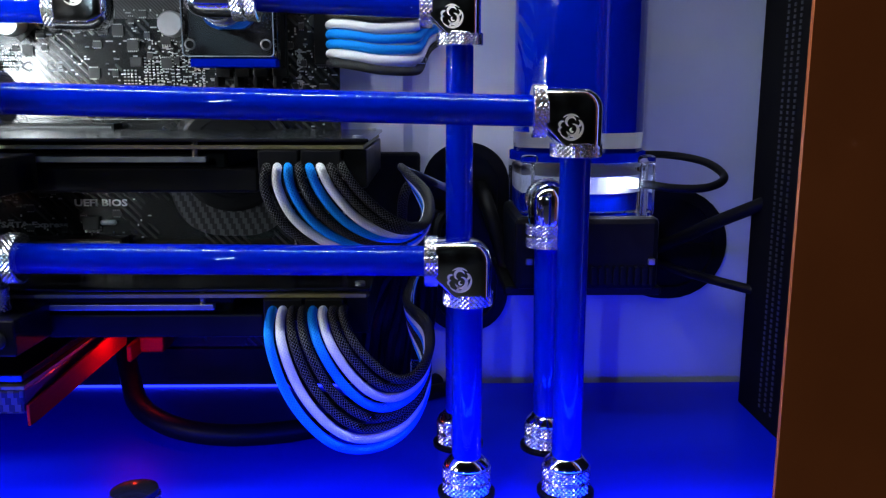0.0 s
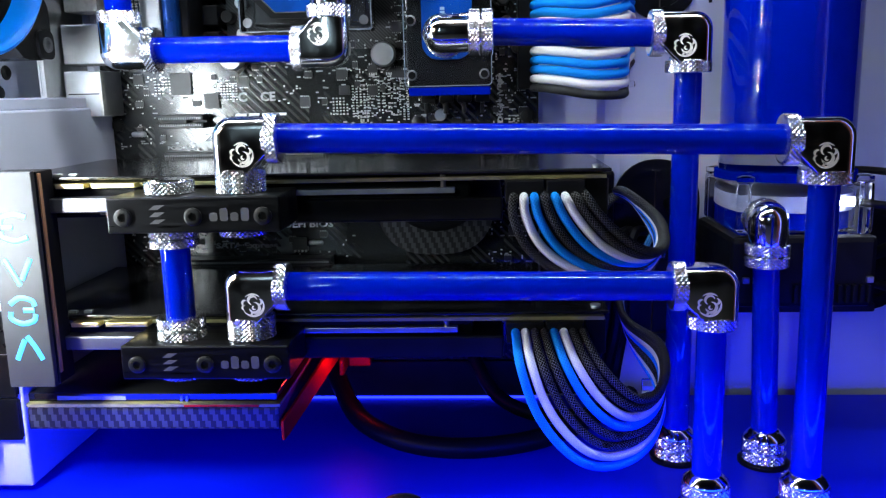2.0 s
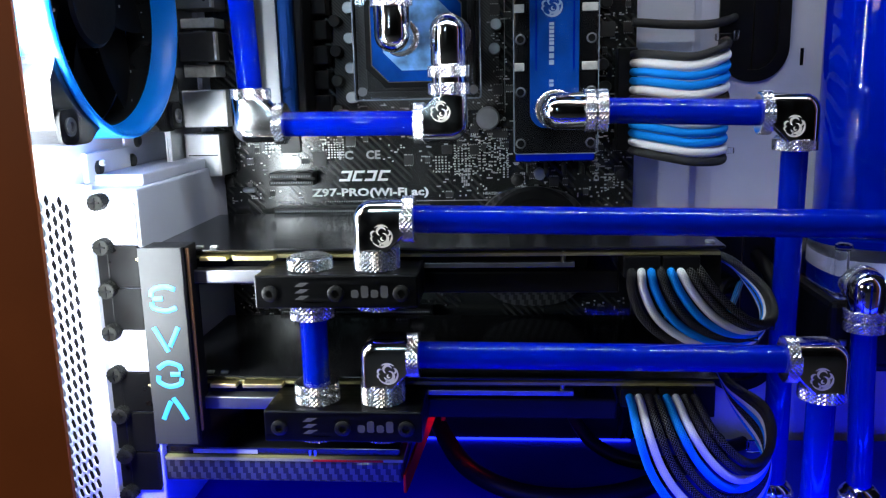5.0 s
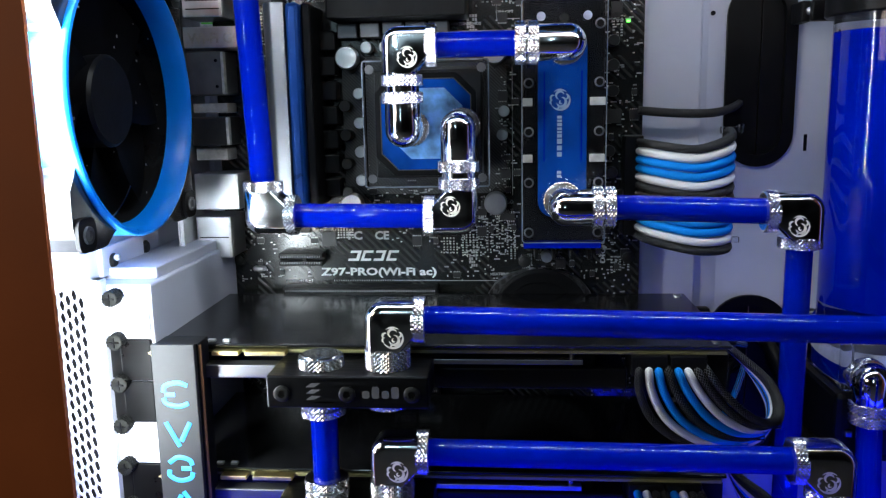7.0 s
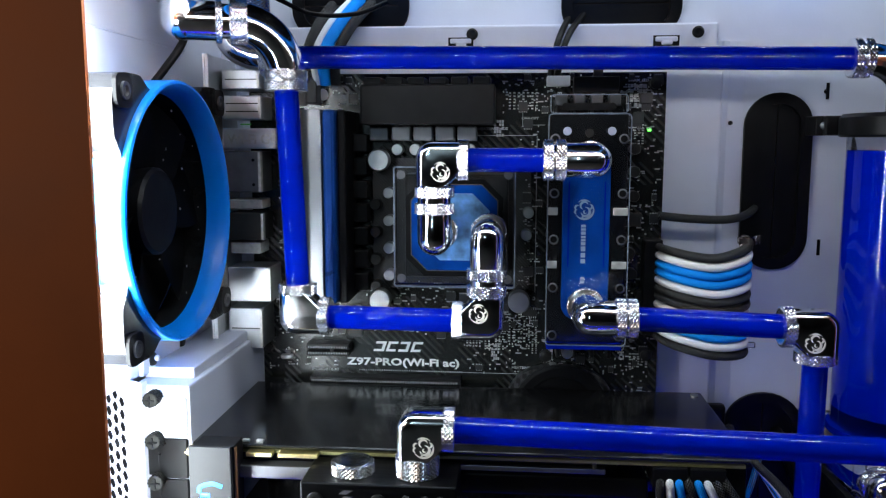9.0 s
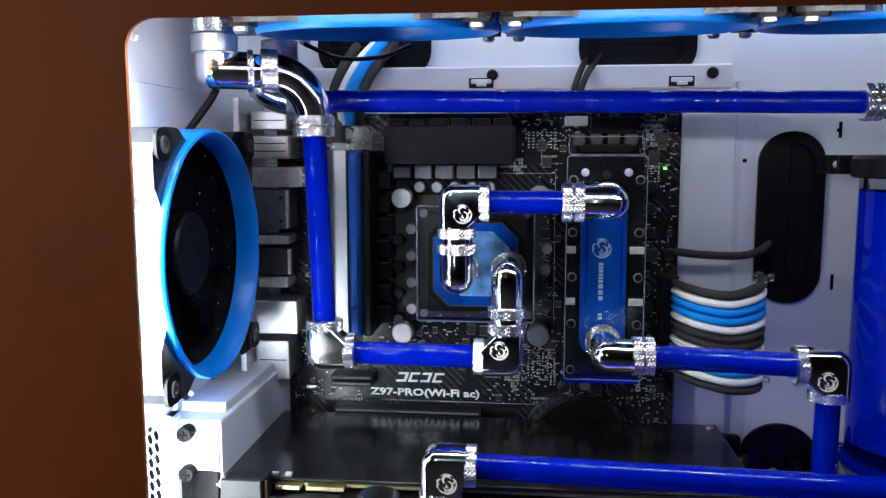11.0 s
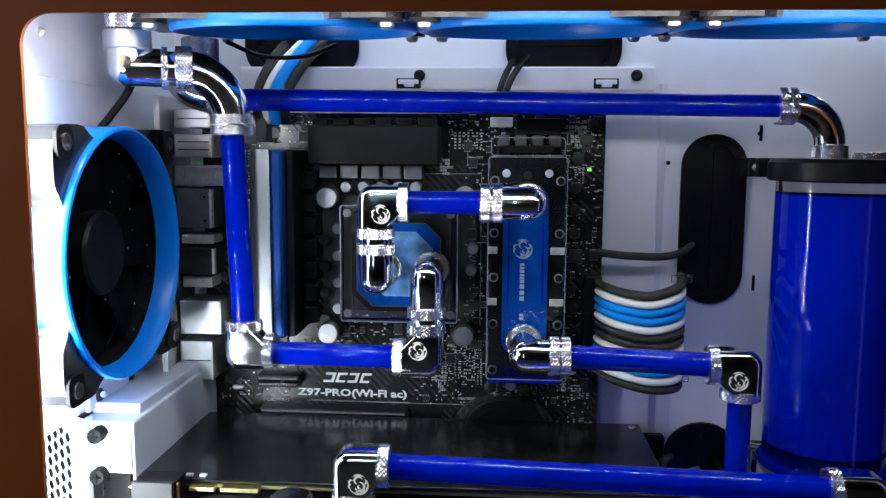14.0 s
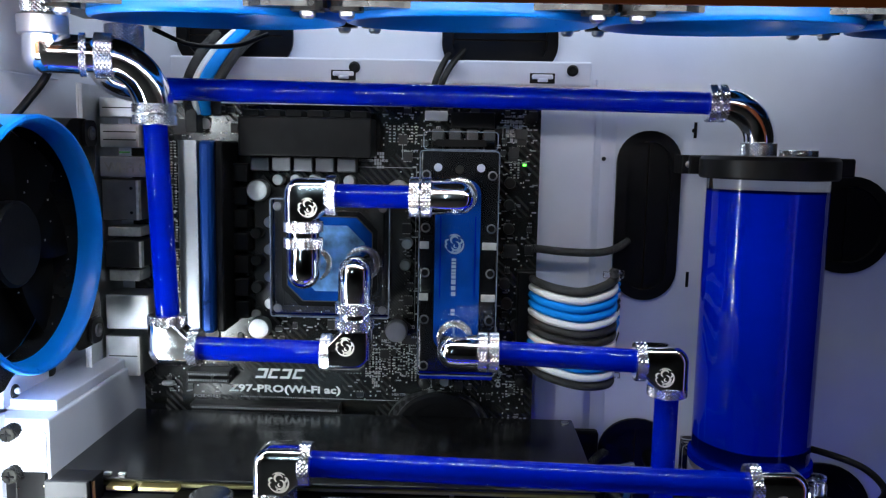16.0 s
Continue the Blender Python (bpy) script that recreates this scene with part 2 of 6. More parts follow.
def lathe(bm, prof, at, axis, seg=32):
    """Turns a profile of (radius, height) round an axis; closed at both ends."""
    at = Vector(at)
    a, u, w = frame_of(axis)
    rings = []
    for r, h in prof:
        rings.append([bm.verts.new(at + a * h + (u * math.cos(k) + w * math.sin(k)) * max(r, 1e-5)) for k in [math.tau * i / seg for i in range(seg)]])
    for p, q in zip(rings, rings[1:]):
        for i in range(seg):
            bm.faces.new((p[i], p[(i + 1) % seg], q[(i + 1) % seg], q[i]))
    bm.faces.new(rings[0])
    bm.faces.new(rings[-1])
    return bm


def rod(bm, a, b, r, seg=24, bev=0.0):
    a, b = Vector(a), Vector(b)
    L = (b - a).length
    prof = [(r - bev, 0), (r, bev), (r, L - bev), (r - bev, L)] if bev > 0 else [(r, 0), (r, L)]
    return lathe(bm, prof, a, b - a, seg)


def knurl(bm, a, b, r, seg=60, rows=5, d=0.00046):
    """A ring covered in small diamond points, between two plain lips."""
    a, b = Vector(a), Vector(b)
    ax, u, w = frame_of(b - a)
    L = (b - a).length
    lip = min(0.0005, L * 0.1)
    rows = max(3, round((L - 2 * lip) / 0.00088))
    seg += seg % 2
    hs = [(r - 0.0012, 0, 0), (r - 0.0004, lip * 0.4, 0)] + [(r - d * 0.5, lip + (L - 2 * lip) * j / rows, 1) for j in range(rows + 1)] + [(r - 0.0004, L - lip * 0.4, 0), (r - 0.0012, L, 0)]
    rings = []
    for j, (rr, h, k) in enumerate(hs):
        rings.append([bm.verts.new(a + ax * h + (u * math.cos(math.tau * i / seg) + w * math.sin(math.tau * i / seg)) * (rr + (d if k and (i + j) % 2 else 0))) for i in range(seg)])
    for j in range(len(rings) - 1):
        p, q = rings[j], rings[j + 1]
        for i in range(seg):
            n = (i + 1) % seg
            if (i + j) % 2:
                bm.faces.new((p[i], p[n], q[i]))
                bm.faces.new((p[n], q[n], q[i]))
            else:
                bm.faces.new((p[i], p[n], q[n]))
                bm.faces.new((p[i], q[n], q[i]))
    bm.faces.new(rings[0])
    bm.faces.new(rings[-1])
    return bm


def smooth_path(ctrl, n=10):
    """A smooth curve through the given places."""
    P = [Vector(p) for p in ctrl]
    P = [P[0] * 2 - P[1]] + P + [P[-1] * 2 - P[-2]]
    out = []
    for i in range(1, len(P) - 2):
        for k in range(n):
            t = k / n
            a, b, c, d = P[i - 1], P[i], P[i + 1], P[i + 2]
            out.append(0.5 * (2 * b + (c - a) * t + (2 * a - 5 * b + 4 * c - d) * t * t + (3 * b - a - 3 * c + d) * t ** 3))
    out.append(P[-2])
    return out


def sweep(bm, pts, r, seg=12, taper=None):
    """A round bar along a path, with lengthwise coordinates for woven sleeves."""
    uv = bm.loops.layers.uv.verify()
    pts = [Vector(p) for p in pts]
    tan = [(pts[min(i + 1, len(pts) - 1)] - pts[max(i - 1, 0)]).normalized() for i in range(len(pts))]
    _, u, _ = frame_of(tan[0])
    rings, along, s = [], [], 0
    for i, p in enumerate(pts):
        u = (u - tan[i] * u.dot(tan[i])).normalized()
        w = tan[i].cross(u)
        if i:
            s += (p - pts[i - 1]).length
        along.append(s)
        rr = r if taper is None else taper(i / (len(pts) - 1)) * r
        rings.append([bm.verts.new(p + (u * math.cos(k) + w * math.sin(k)) * rr) for k in [math.tau * j / seg for j in range(seg)]])
    for i in range(len(pts) - 1):
        for j in range(seg):
            f = bm.faces.new((rings[i][j], rings[i][(j + 1) % seg], rings[i + 1][(j + 1) % seg], rings[i + 1][j]))
            for l, (uu, vv) in zip(f.loops, ((j, along[i]), (j + 1, along[i]), (j + 1, along[i + 1]), (j, along[i + 1]))):
                l[uv].uv = (uu / seg, vv)
    bm.faces.new(rings[0])
    bm.faces.new(rings[-1])
    return bm


def outline_prism(bm, pts, depth, origin, ux, uy):
    """A flat outline pushed through its thickness along ux x uy."""
    ux, uy, o = Vector(ux), Vector(uy), Vector(origin)
    n = ux.cross(uy)
    lo = [bm.verts.new(o + ux * x + uy * y) for x, y in pts]
    hi = [bm.verts.new(v.co + n * depth) for v in lo]
    k = len(pts)
    for i in range(k):
        bm.faces.new((lo[i], lo[(i + 1) % k], hi[(i + 1) % k], hi[i]))
    bm.faces.new(lo)
    bm.faces.new(hi)
    return bm


def rounded(x0, x1, y0, y1, r, n=8):
    """A rounded rectangle's outline."""
    out = []
    for cx, cy, a0 in ((x1 - r, y1 - r, 0), (x0 + r, y1 - r, 90), (x0 + r, y0 + r, 180), (x1 - r, y0 + r, 270)):
        for i in range(n + 1):
            a = radians(a0 + 90 * i / n)
            out.append((cx + r * math.cos(a), cy + r * math.sin(a)))
    return out


def plate_with_holes(bm, outer, holes, depth, origin, ux, uy):
    """A plate with openings cut right through it."""
    ux, uy, o = Vector(ux), Vector(uy), Vector(origin)
    n = ux.cross(uy)
    edges = []
    loops = []
    for pts in [outer] + holes:
        vs = [bm.verts.new(o + ux * x + uy * y) for x, y in pts]
        loops.append(vs)
        edges += [bm.edges.new((vs[i], vs[(i + 1) % len(vs)])) for i in range(len(vs))]
    res = bmesh.ops.triangle_fill(bm, use_beauty=True, use_dissolve=False, edges=edges)
    faces = [g for g in res["geom"] if isinstance(g, bmesh.types.BMFace)]
    ext = bmesh.ops.extrude_face_region(bm, geom=faces)
    bmesh.ops.translate(bm, verts=[g for g in ext["geom"] if isinstance(g, bmesh.types.BMVert)], vec=n * depth)
    return bm


def glyphs(text, size, at, material, name, parent, label="", spread=1.0, turn=0.0):
    """Printed words in the built-in face, upright on a surface that looks to -y."""
    c = bpy.data.curves.new(name, "FONT")
    c.body, c.size, c.extrude, c.space_character = text, size, 0.00004, spread
    c.offset = 0.035 * size
    c.resolution_u = 2
    tmp = bpy.data.objects.new("tmp", c)
    scene.collection.objects.link(tmp)
    dg = bpy.context.evaluated_depsgraph_get()
    me = bpy.data.meshes.new_from_object(tmp.evaluated_get(dg))
    bpy.data.objects.remove(tmp)
    bm = BM()
    bm.from_mesh(me)
    bmesh.ops.transform(bm, matrix=pose(*at, 90, 0, 0) @ pose(0, 0, 0, 0, 0, turn), verts=bm.verts)
    return part(name, bm, material, parent, label)


def bars(bm, x, y, z, w, h, n, seed=1, turn=False):
    """A line of unreadable print: short flat bars."""
    rnd = random.Random(seed)
    ws = [rnd.uniform(0.5, 1.3) for _ in range(n)]
    s = w / (sum(ws) * 1.35)
    p = 0
    for k in ws:
        if turn:
            box(bm, (x, y - 0.0001, z - p - k * s), (x + h, y, z - p))
        else:
            box(bm, (x + p, y - 0.0001, z), (x + p + k * s, y, z + h))
        p += k * s * 1.35
    return bm


def emblem(bm, x, y, z, r):
    """A small round crest of curling strokes, raised from a flat face that looks to -y."""
    def arc(cx, cz, rr, a0, a1, wd, n=12):
        pts = []
        for i in range(n + 1):
            a = radians(a0 + (a1 - a0) * i / n)
            pts.append(((cx + (rr + wd * math.sin(math.pi * i / n) + 0.0001) * math.cos(a), cz + (rr + wd * math.sin(math.pi * i / n) + 0.0001) * math.sin(a)), (cx + (rr - wd * math.sin(math.pi * i / n)) * math.cos(a), cz + (rr - wd * math.sin(math.pi * i / n)) * math.sin(a))))
        prev = None
        for o, q in pts:
            v = (bm.verts.new((o[0], y, o[1])), bm.verts.new((q[0], y, q[1])))
            if prev:
                bm.faces.new((prev[0], v[0], v[1], prev[1]))
            prev = v
    arc(x, z, r * 0.9, -150, 30, r * 0.11)
    arc(x, z, r * 0.9, 48, 130, r * 0.07)
    arc(x + r * 0.02, z + r * 0.38, r * 0.36, 10, 250, r * 0.11)
    arc(x + r * 0.12, z - r * 0.20, r * 0.42, -170, 95, r * 0.13)
    arc(x + r * 0.52, z + r * 0.28, r * 0.22, -120, 90, r * 0.09)
    arc(x - r * 0.60, z + r * 0.16, r * 0.24, 60, 250, r * 0.09)
    arc(x - r * 0.66, z - r * 0.22, r * 0.20, 80, 260, r * 0.08)
    arc(x + r * 0.12, z - r * 0.22, r * 0.14, 90, 330, r * 0.07)
    arc(x - r * 0.34, z - r * 0.60, r * 0.24, -100, 60, r * 0.08)
    return bm


# ---- the room round the case ----
def slab(name, lo, hi, material, label, kind="structure", category="wall", bev=0.0):
    ob = part(name, box(BM(), lo, hi, bev), material)
    return tagged(ob, label, category, kind=kind)


slab("floor", (-2, -2.4, -0.30), (2, 1.5, -0.25), M_DARKWALL, "pale brown floor of the room round the case", category="floor")
slab("ceiling", (-2, -2.4, 2.1), (2, 1.5, 2.15), M_DARKWALL, "dim ceiling of the room", category="ceiling")
slab("wall_south", (-2, -2.45, -0.25), (2, -2.4, 2.1), M_DARKWALL, "pale brown painted wall behind the viewer")
slab("wall_north", (-2, 1.5, -0.25), (2, 1.55, 2.1), M_DARKWALL, "pale brown painted wall behind the case")
slab("wall_west", (-2.05, -2.4, -0.25), (-2, 1.5, 2.1), M_DARKWALL, "pale brown painted side wall")
slab("wall_east", (2, -2.4, -0.25), (2.05, 1.5, 2.1), M_DARKWALL, "pale brown painted side wall")


# ---- computer case ----
case = tagged(empty("computer_case", (-0.06, 0.36, -0.25)), "white painted steel tower case with brown window panel", "computer case")
BACK = 0.457

# window panel with a rounded opening
bm = BM()
plate_with_holes(bm, rounded(-0.385, 0.235, -0.25, 0.43, 0.004, 3), [rounded(-0.2893, 0.1168, 0.002, 0.3565, 0.0115, 10)], 0.0020, (0, 0.2530, 0), (1, 0, 0), (0, 0, 1))
part("side_panel", bm, M_BROWN, case, "brown painted side panel with a rounded window opening")

# back wall with rubber-lined openings cut through it
SLOTS = [(0.0048, 0.0377, 0.2165, 0.3145, 0.0160), (-0.264, -0.199, 0.3535, 0.387, 0.0145), (-0.103, -0.0395, 0.3525, 0.387, 0.0145),
         (0.117, 0.168, 0.236, 0.2895, 0.0245), (0.000, 0.043, 0.030, 0.134, 0.0205), (0.107, 0.1685, 0.050, 0.108, 0.0285)]
bm = BM()
plate_with_holes(bm, [(-0.318, -0.25), (0.232, -0.25), (0.232, 0.425), (-0.318, 0.425)], [rounded(*s, 8) for s in SLOTS], 0.0015, (0, BACK + 0.0015, 0), (1, 0, 0), (0, 0, 1))
part("back_wall", bm, M_WHITE, case)
bm = BM()
plate_with_holes(bm, [(0.2575, 0.176), (BACK, 0.176), (BACK, 0.4235), (0.2575, 0.4235)], [[(0.3275 + 0.0575 * math.cos(math.tau * i / 40), 0.2565 + 0.0575 * math.sin(math.tau * i / 40)) for i in range(40)]], 0.0015, (-0.3145, 0, 0), (0, 1, 0), (0, 0, 1))
part("rear_wall_upper", bm, M_WHITE, case)
part("wall_crease", box(BM(), (-0.3132, 0.2575, 0.3375), (-0.3122, 0.40, 0.3385), 0.0003), M_WHITE, case)
part("rear_wall_lower", box(BM(), (-0.3525, 0.258, -0.25), (-0.351, BACK, 0.425)), M_WHITE, case)
part("roof", box(BM(), (-0.351, 0.258, 0.4235), (0.233, BACK, 0.425)), M_WHITE, case)
part("front_wall", box(BM(), (0.2315, 0.258, -0.25), (0.233, BACK, 0.4235)), M_WHITE, case)
part("floor_plate", box(BM(), (-0.342, 0.258, -0.0015), (0.2315, 0.4435, 0.0), 0.0004), M_BLUEFLOOR, case, "pale floor plate with the strip's blue light in its colour")
part("floor_skirt", box(BM(), (-0.342, 0.4435, -0.04), (0.2315, 0.445, -0.002)), M_BLACK, case)
part("bottom", box(BM(), (-0.342, 0.258, -0.25), (0.2315, BACK, -0.2485)), M_WHITE, case)
for s in SLOTS:
    x0, x1, z0, z1, r = s
    bm = BM()
    plate_with_holes(bm, rounded(x0 - 0.003, x1 + 0.003, z0 - 0.003, z1 + 0.003, r + 0.003, 8), [rounded(x0 + 0.0035, x1 - 0.0035, z0 + 0.0035, z1 - 0.0035, r - 0.0035, 8)], 0.004, (0, BACK + 0.0015, 0), (1, 0, 0), (0, 0, 1))
    gm = part("grommet", bm, M_RUBBER, case, "black rubber cable grommet")
    bm = BM()
    cx = (x0 + x1) / 2
    cz = (z0 + z1) / 2
    if x1 - x0 < z1 - z0:
        box(bm, (x0 + 0.003, BACK + 0.001, z0 + 0.004), (cx - 0.0004, BACK + 0.002, z1 - 0.004))
        box(bm, (cx + 0.0004, BACK + 0.0012, z0 + 0.004), (x1 - 0.003, BACK + 0.0022, z1 - 0.004))
    else:
        box(bm, (x0 + 0.004, BACK + 0.001, z0 + 0.003), (x1 - 0.004, BACK + 0.002, cz - 0.0004))
        box(bm, (x0 + 0.004, BACK + 0.0012, cz + 0.0004), (x1 - 0.004, BACK + 0.0022, z1 - 0.003))
    part("flap", bm, M_RUBBER, gm)

# raised tray behind the board
bm = BM()
box(bm, (-0.30, 0.4515, 0.0), (-0.0125, BACK - 0.0005, 0.343), 0.0012)
part("board_tray", bm, M_WHITE, case)
bm = BM()
box(bm, (-0.27, 0.4505, 0.3425), (-0.0165, BACK - 0.0005, 0.357), 0.001)
part("tray_lip", bm, M_WHITE, case)
# Black strip added to keep the tray dark below the board.
part("tray_dark_strip", box(BM(), (-0.29, 0.4395, 0.0003), (-0.05, 0.4512, 0.0225), 0.0005), M_BLACK, case, "black strip added to darken the tray below the board")
part("tray_step", outline_prism(BM(), [(-0.0127, 0.4516), (-0.0085, 0.4548), (0.0008, BACK - 0.0002), (-0.0127, BACK - 0.0002)], 0.347, (0, 0, 0.0), (1, 0, 0), (0, 1, 0)), M_WHITE, case)
for x in (-0.158, -0.028):
    sc = part("tray_screw", lathe(BM(), [(0.0034, 0), (0.0034, 0.0012), (0.0024, 0.0018), (0.0012, 0.0014)], (x, 0.4505, 0.3517), (0, -1, 0), 20), M_BLACK, case, "black screw")
for x in (-0.171, -0.052):
    bm = BM()
    box(bm, (x, 0.4485, 0.3465), (x + 0.0125, 0.4505, 0.3492), 0.0006)
    box(bm, (x + 0.0035, 0.448, 0.3448), (x + 0.0095, 0.4512, 0.3468), 0.0004)
    part("tray_hook", bm, M_WHITE, case)
    part("hook_slot", box(BM(), (x - 0.0012, 0.4502, 0.3440), (x + 0.0137, 0.4506, 0.3500)), M_RUBBER, case)
for x, z in ((-0.0065, 0.30), (0.062, 0.262), (0.063, 0.225), (0.0475, 0.318), (-0.031, 0.312)):
    part("tray_hole", rod(BM(), (x, BACK - (0.003 if x < 0 else 0.0005), z), (x, BACK + 0.0006, z), 0.0013, 12), M_RUBBER, case)
for x, z, w, h in ((0.0475, 0.3135, 0.0018, 0.0095), (0.0475, 0.222, 0.0018, 0.0095)):
    part("wall_slot", box(BM(), (x, BACK - 0.0004, z), (x + w, BACK + 0.001, z + h)), M_RUBBER, case)

# drive bay wall at the front end
M_LATCHGREY = mat("dash_grey", (0.05, 0.05, 0.055), rough=0.4, metal=0.5, var=0.5, scale=300)
bay = tagged(empty("drive_bay", (0.18, 0.33, 0.0)), "black perforated steel drive bay wall standing on the case floor", "drive bay")
bm = BM()
box(bm, (0.1672, 0.2585, 0.0002), (0.169, 0.412, 0.36), 0.0006)
M_BAY = mat("matt_black_steel", (0.004, 0.004, 0.0045), rough=0.8, spec=0.04, var=0.25, scale=60)
part("bay_wall", bm, M_BAY, bay)
part("bay_return", box(BM(), (0.169, 0.4105, 0.0002), (0.23, 0.412, 0.36)), M_BAY, bay)
# Three rows of small grey bars laid on the bay wall.
bm = BM()
for row in range(3):
    for i in range(128):
        z = 0.008 + i * 0.0027
        box(bm, (0.1668, 0.3700 + row * 0.0066, z), (0.1673, 0.3720 + row * 0.0066, z + 0.0015))
tagged(part("perforation", bm, M_LATCHGREY, bay), kind="stuff")

# expansion slot column
col = part("slot_column", box(BM(), (-0.313, 0.3225, 0.003), (-0.2855, 0.44, 0.1735), 0.0012), M_WHITE, case, "white painted expansion slot column")
part("column_step", box(BM(), (-0.313, 0.335, 0.1735), (-0.2875, 0.45, 0.179), 0.0008), M_WHITE, case)
part("column_tab", box(BM(), (-0.3130, 0.3290, 0.1755), (-0.3105, 0.3730, 0.1895), 0.0007), M_WHITE, case)
part("column_tab", box(BM(), (-0.3130, 0.3700, 0.1765), (-0.3117, 0.3940, 0.2060), 0.0005), M_WHITE, case)


def hexes(x0, x1, z0, z1, r, px, pz):
    out = []
    i = 0
    x = x0
    while x < x1:
        z = z0 + (pz / 2 if i % 2 else 0)
        while z < z1:
            out.append([(x + r * math.cos(radians(60 * k)), z + r * 1.06 * math.sin(radians(60 * k))) for k in range(6)])
            z += pz
        x += px
        i += 1
    return out


def leaning(bm, y):
    """Turns a plate drawn from x = 0 backwards so that it falls away towards the rear of the case."""
    bmesh.ops.transform(bm, matrix=pose(-0.3070, y, 0, 0, 0, -28), verts=bm.verts)
    return bm


bm = BM()
plate_with_holes(bm, [(-0.0440, 0.001), (0.0, 0.001), (0.0, 0.1765), (-0.0440, 0.1765)], hexes(-0.0400, -0.0105, 0.0065, 0.168, 0.0028, 0.0052, 0.0062), 0.001, (0, 0, 0), (1, 0, 0), (0, 0, 1))
part("vent_grille", leaning(bm, 0.3175), M_WHITE, case, "white steel grille with hexagonal holes")
part("grille_fold", box(BM(), (-0.3080, 0.3166, 0.001), (-0.3062, 0.3235, 0.1765), 0.0006), M_WHITE, case)
# Black sheet added behind the holes as the shade inside the vent.
part("vent_shade_sheet", leaning(box(BM(), (-0.0420, -0.0005, 0.003), (-0.006, 0.0005, 0.172)), 0.3275), M_RUBBER, case)


def thumbscrew(z, tilt):
    e = part("thumb_screw", knurl(BM(), (-0.3015, 0.322, z), (-0.3015 + tilt, 0.3145, z), 0.0037, 26), M_SCREW, case, "dark knurled thumb screw", True)
    bm = BM()
    box(bm, (-0.3038 + tilt, 0.3138, z - 0.0004), (-0.2992 + tilt, 0.3146, z + 0.0004))
    box(bm, (-0.3019 + tilt, 0.3138, z - 0.0023), (-0.3011 + tilt, 0.3146, z + 0.0023))
    part("cross_slot", bm, M_RUBBER, e)


M_SCREW = mat("blackened_screw", (0.010, 0.010, 0.009), rough=0.5, spec=0.10, var=0.25, scale=200)
M_BRACKET = mat("bracket_black", (0.004, 0.004, 0.0045), rough=0.3, var=0.3, scale=90, spec=0.15)
M_STEELDARK = mat("dark_steel", (0.012, 0.012, 0.012), rough=0.38, metal=0.1, spec=0.35, var=0.2, scale=150)
for i in range(8):
    thumbscrew(0.1685 - i * 0.0203, (0.0, 0.0004, 0.0009, 0.0)[i % 4])
for i in range(7):
    z = 0.1685 - i * 0.0203
    blackened = i in (1, 2, 4, 5, 6)
    bm = BM()
    box(bm, (-0.3062, 0.3205, z - 0.0188), (-0.3008, 0.3222, z - 0.0030), 0.0005)
    box(bm, (-0.3010, 0.3206, z - 0.0201), (-0.2868, 0.3222, z - 0.0003), 0.0005)
    box(bm, (-0.288, 0.3212, z - 0.019), (-0.2865, 0.42, z - 0.001), 0.0004)
    part("slot_bracket", bm, M_BRACKET if blackened else M_WHITE, case)
for x, y, z, r in ((-0.3095, 0.321, 0.139, 0.0021), (-0.3095, 0.321, 0.0385, 0.0021), (-0.3035, 0.3305, 0.185, 0.0016), (-0.3125, 0.306, 0.3575, 0.0022)):
    part("rivet", lathe(BM(), [(r, 0), (r, 0.0009), (r * 0.5, 0.0014)], (x, y, z), (0, -1, 0), 16), M_STEEL, case)


# folded shelf above the slots, with its fixing screws
for x, y, z in ((-0.3104, 0.339, 0.1818), (-0.3116, 0.3765, 0.1818), (-0.3116, 0.384, 0.1915)):
    part("rivet", lathe(BM(), [(0.0036, 0), (0.0036, 0.0006), (0.0026, 0.0016), (0.0012, 0.0018)], (x, y, z), (1, 0, 0), 18), M_STEELDARK, case, "dark screw head")


# ---- cooling loop ----
TR = 0.006


def tube(label, a, b, group="coolant tubes"):
    """A clear rigid tube full of coolant."""
    a, b = Vector(a), Vector(b)
    L = (b - a).length
    e = tagged(empty("coolant_tube", a), label, "tube", group)
    part("coolant", lathe(BM(), [(0.0049, 0), (0.0049, L)], a, b - a, 32), M_COOLANT, e, smooth=True)
    wall = part("tube_wall", lathe(BM(), [(TR, 0), (TR, L)], a, b - a, 40), M_ACRYLIC, e, "clear acrylic wall", True)
    wall.visible_shadow = False
    return e


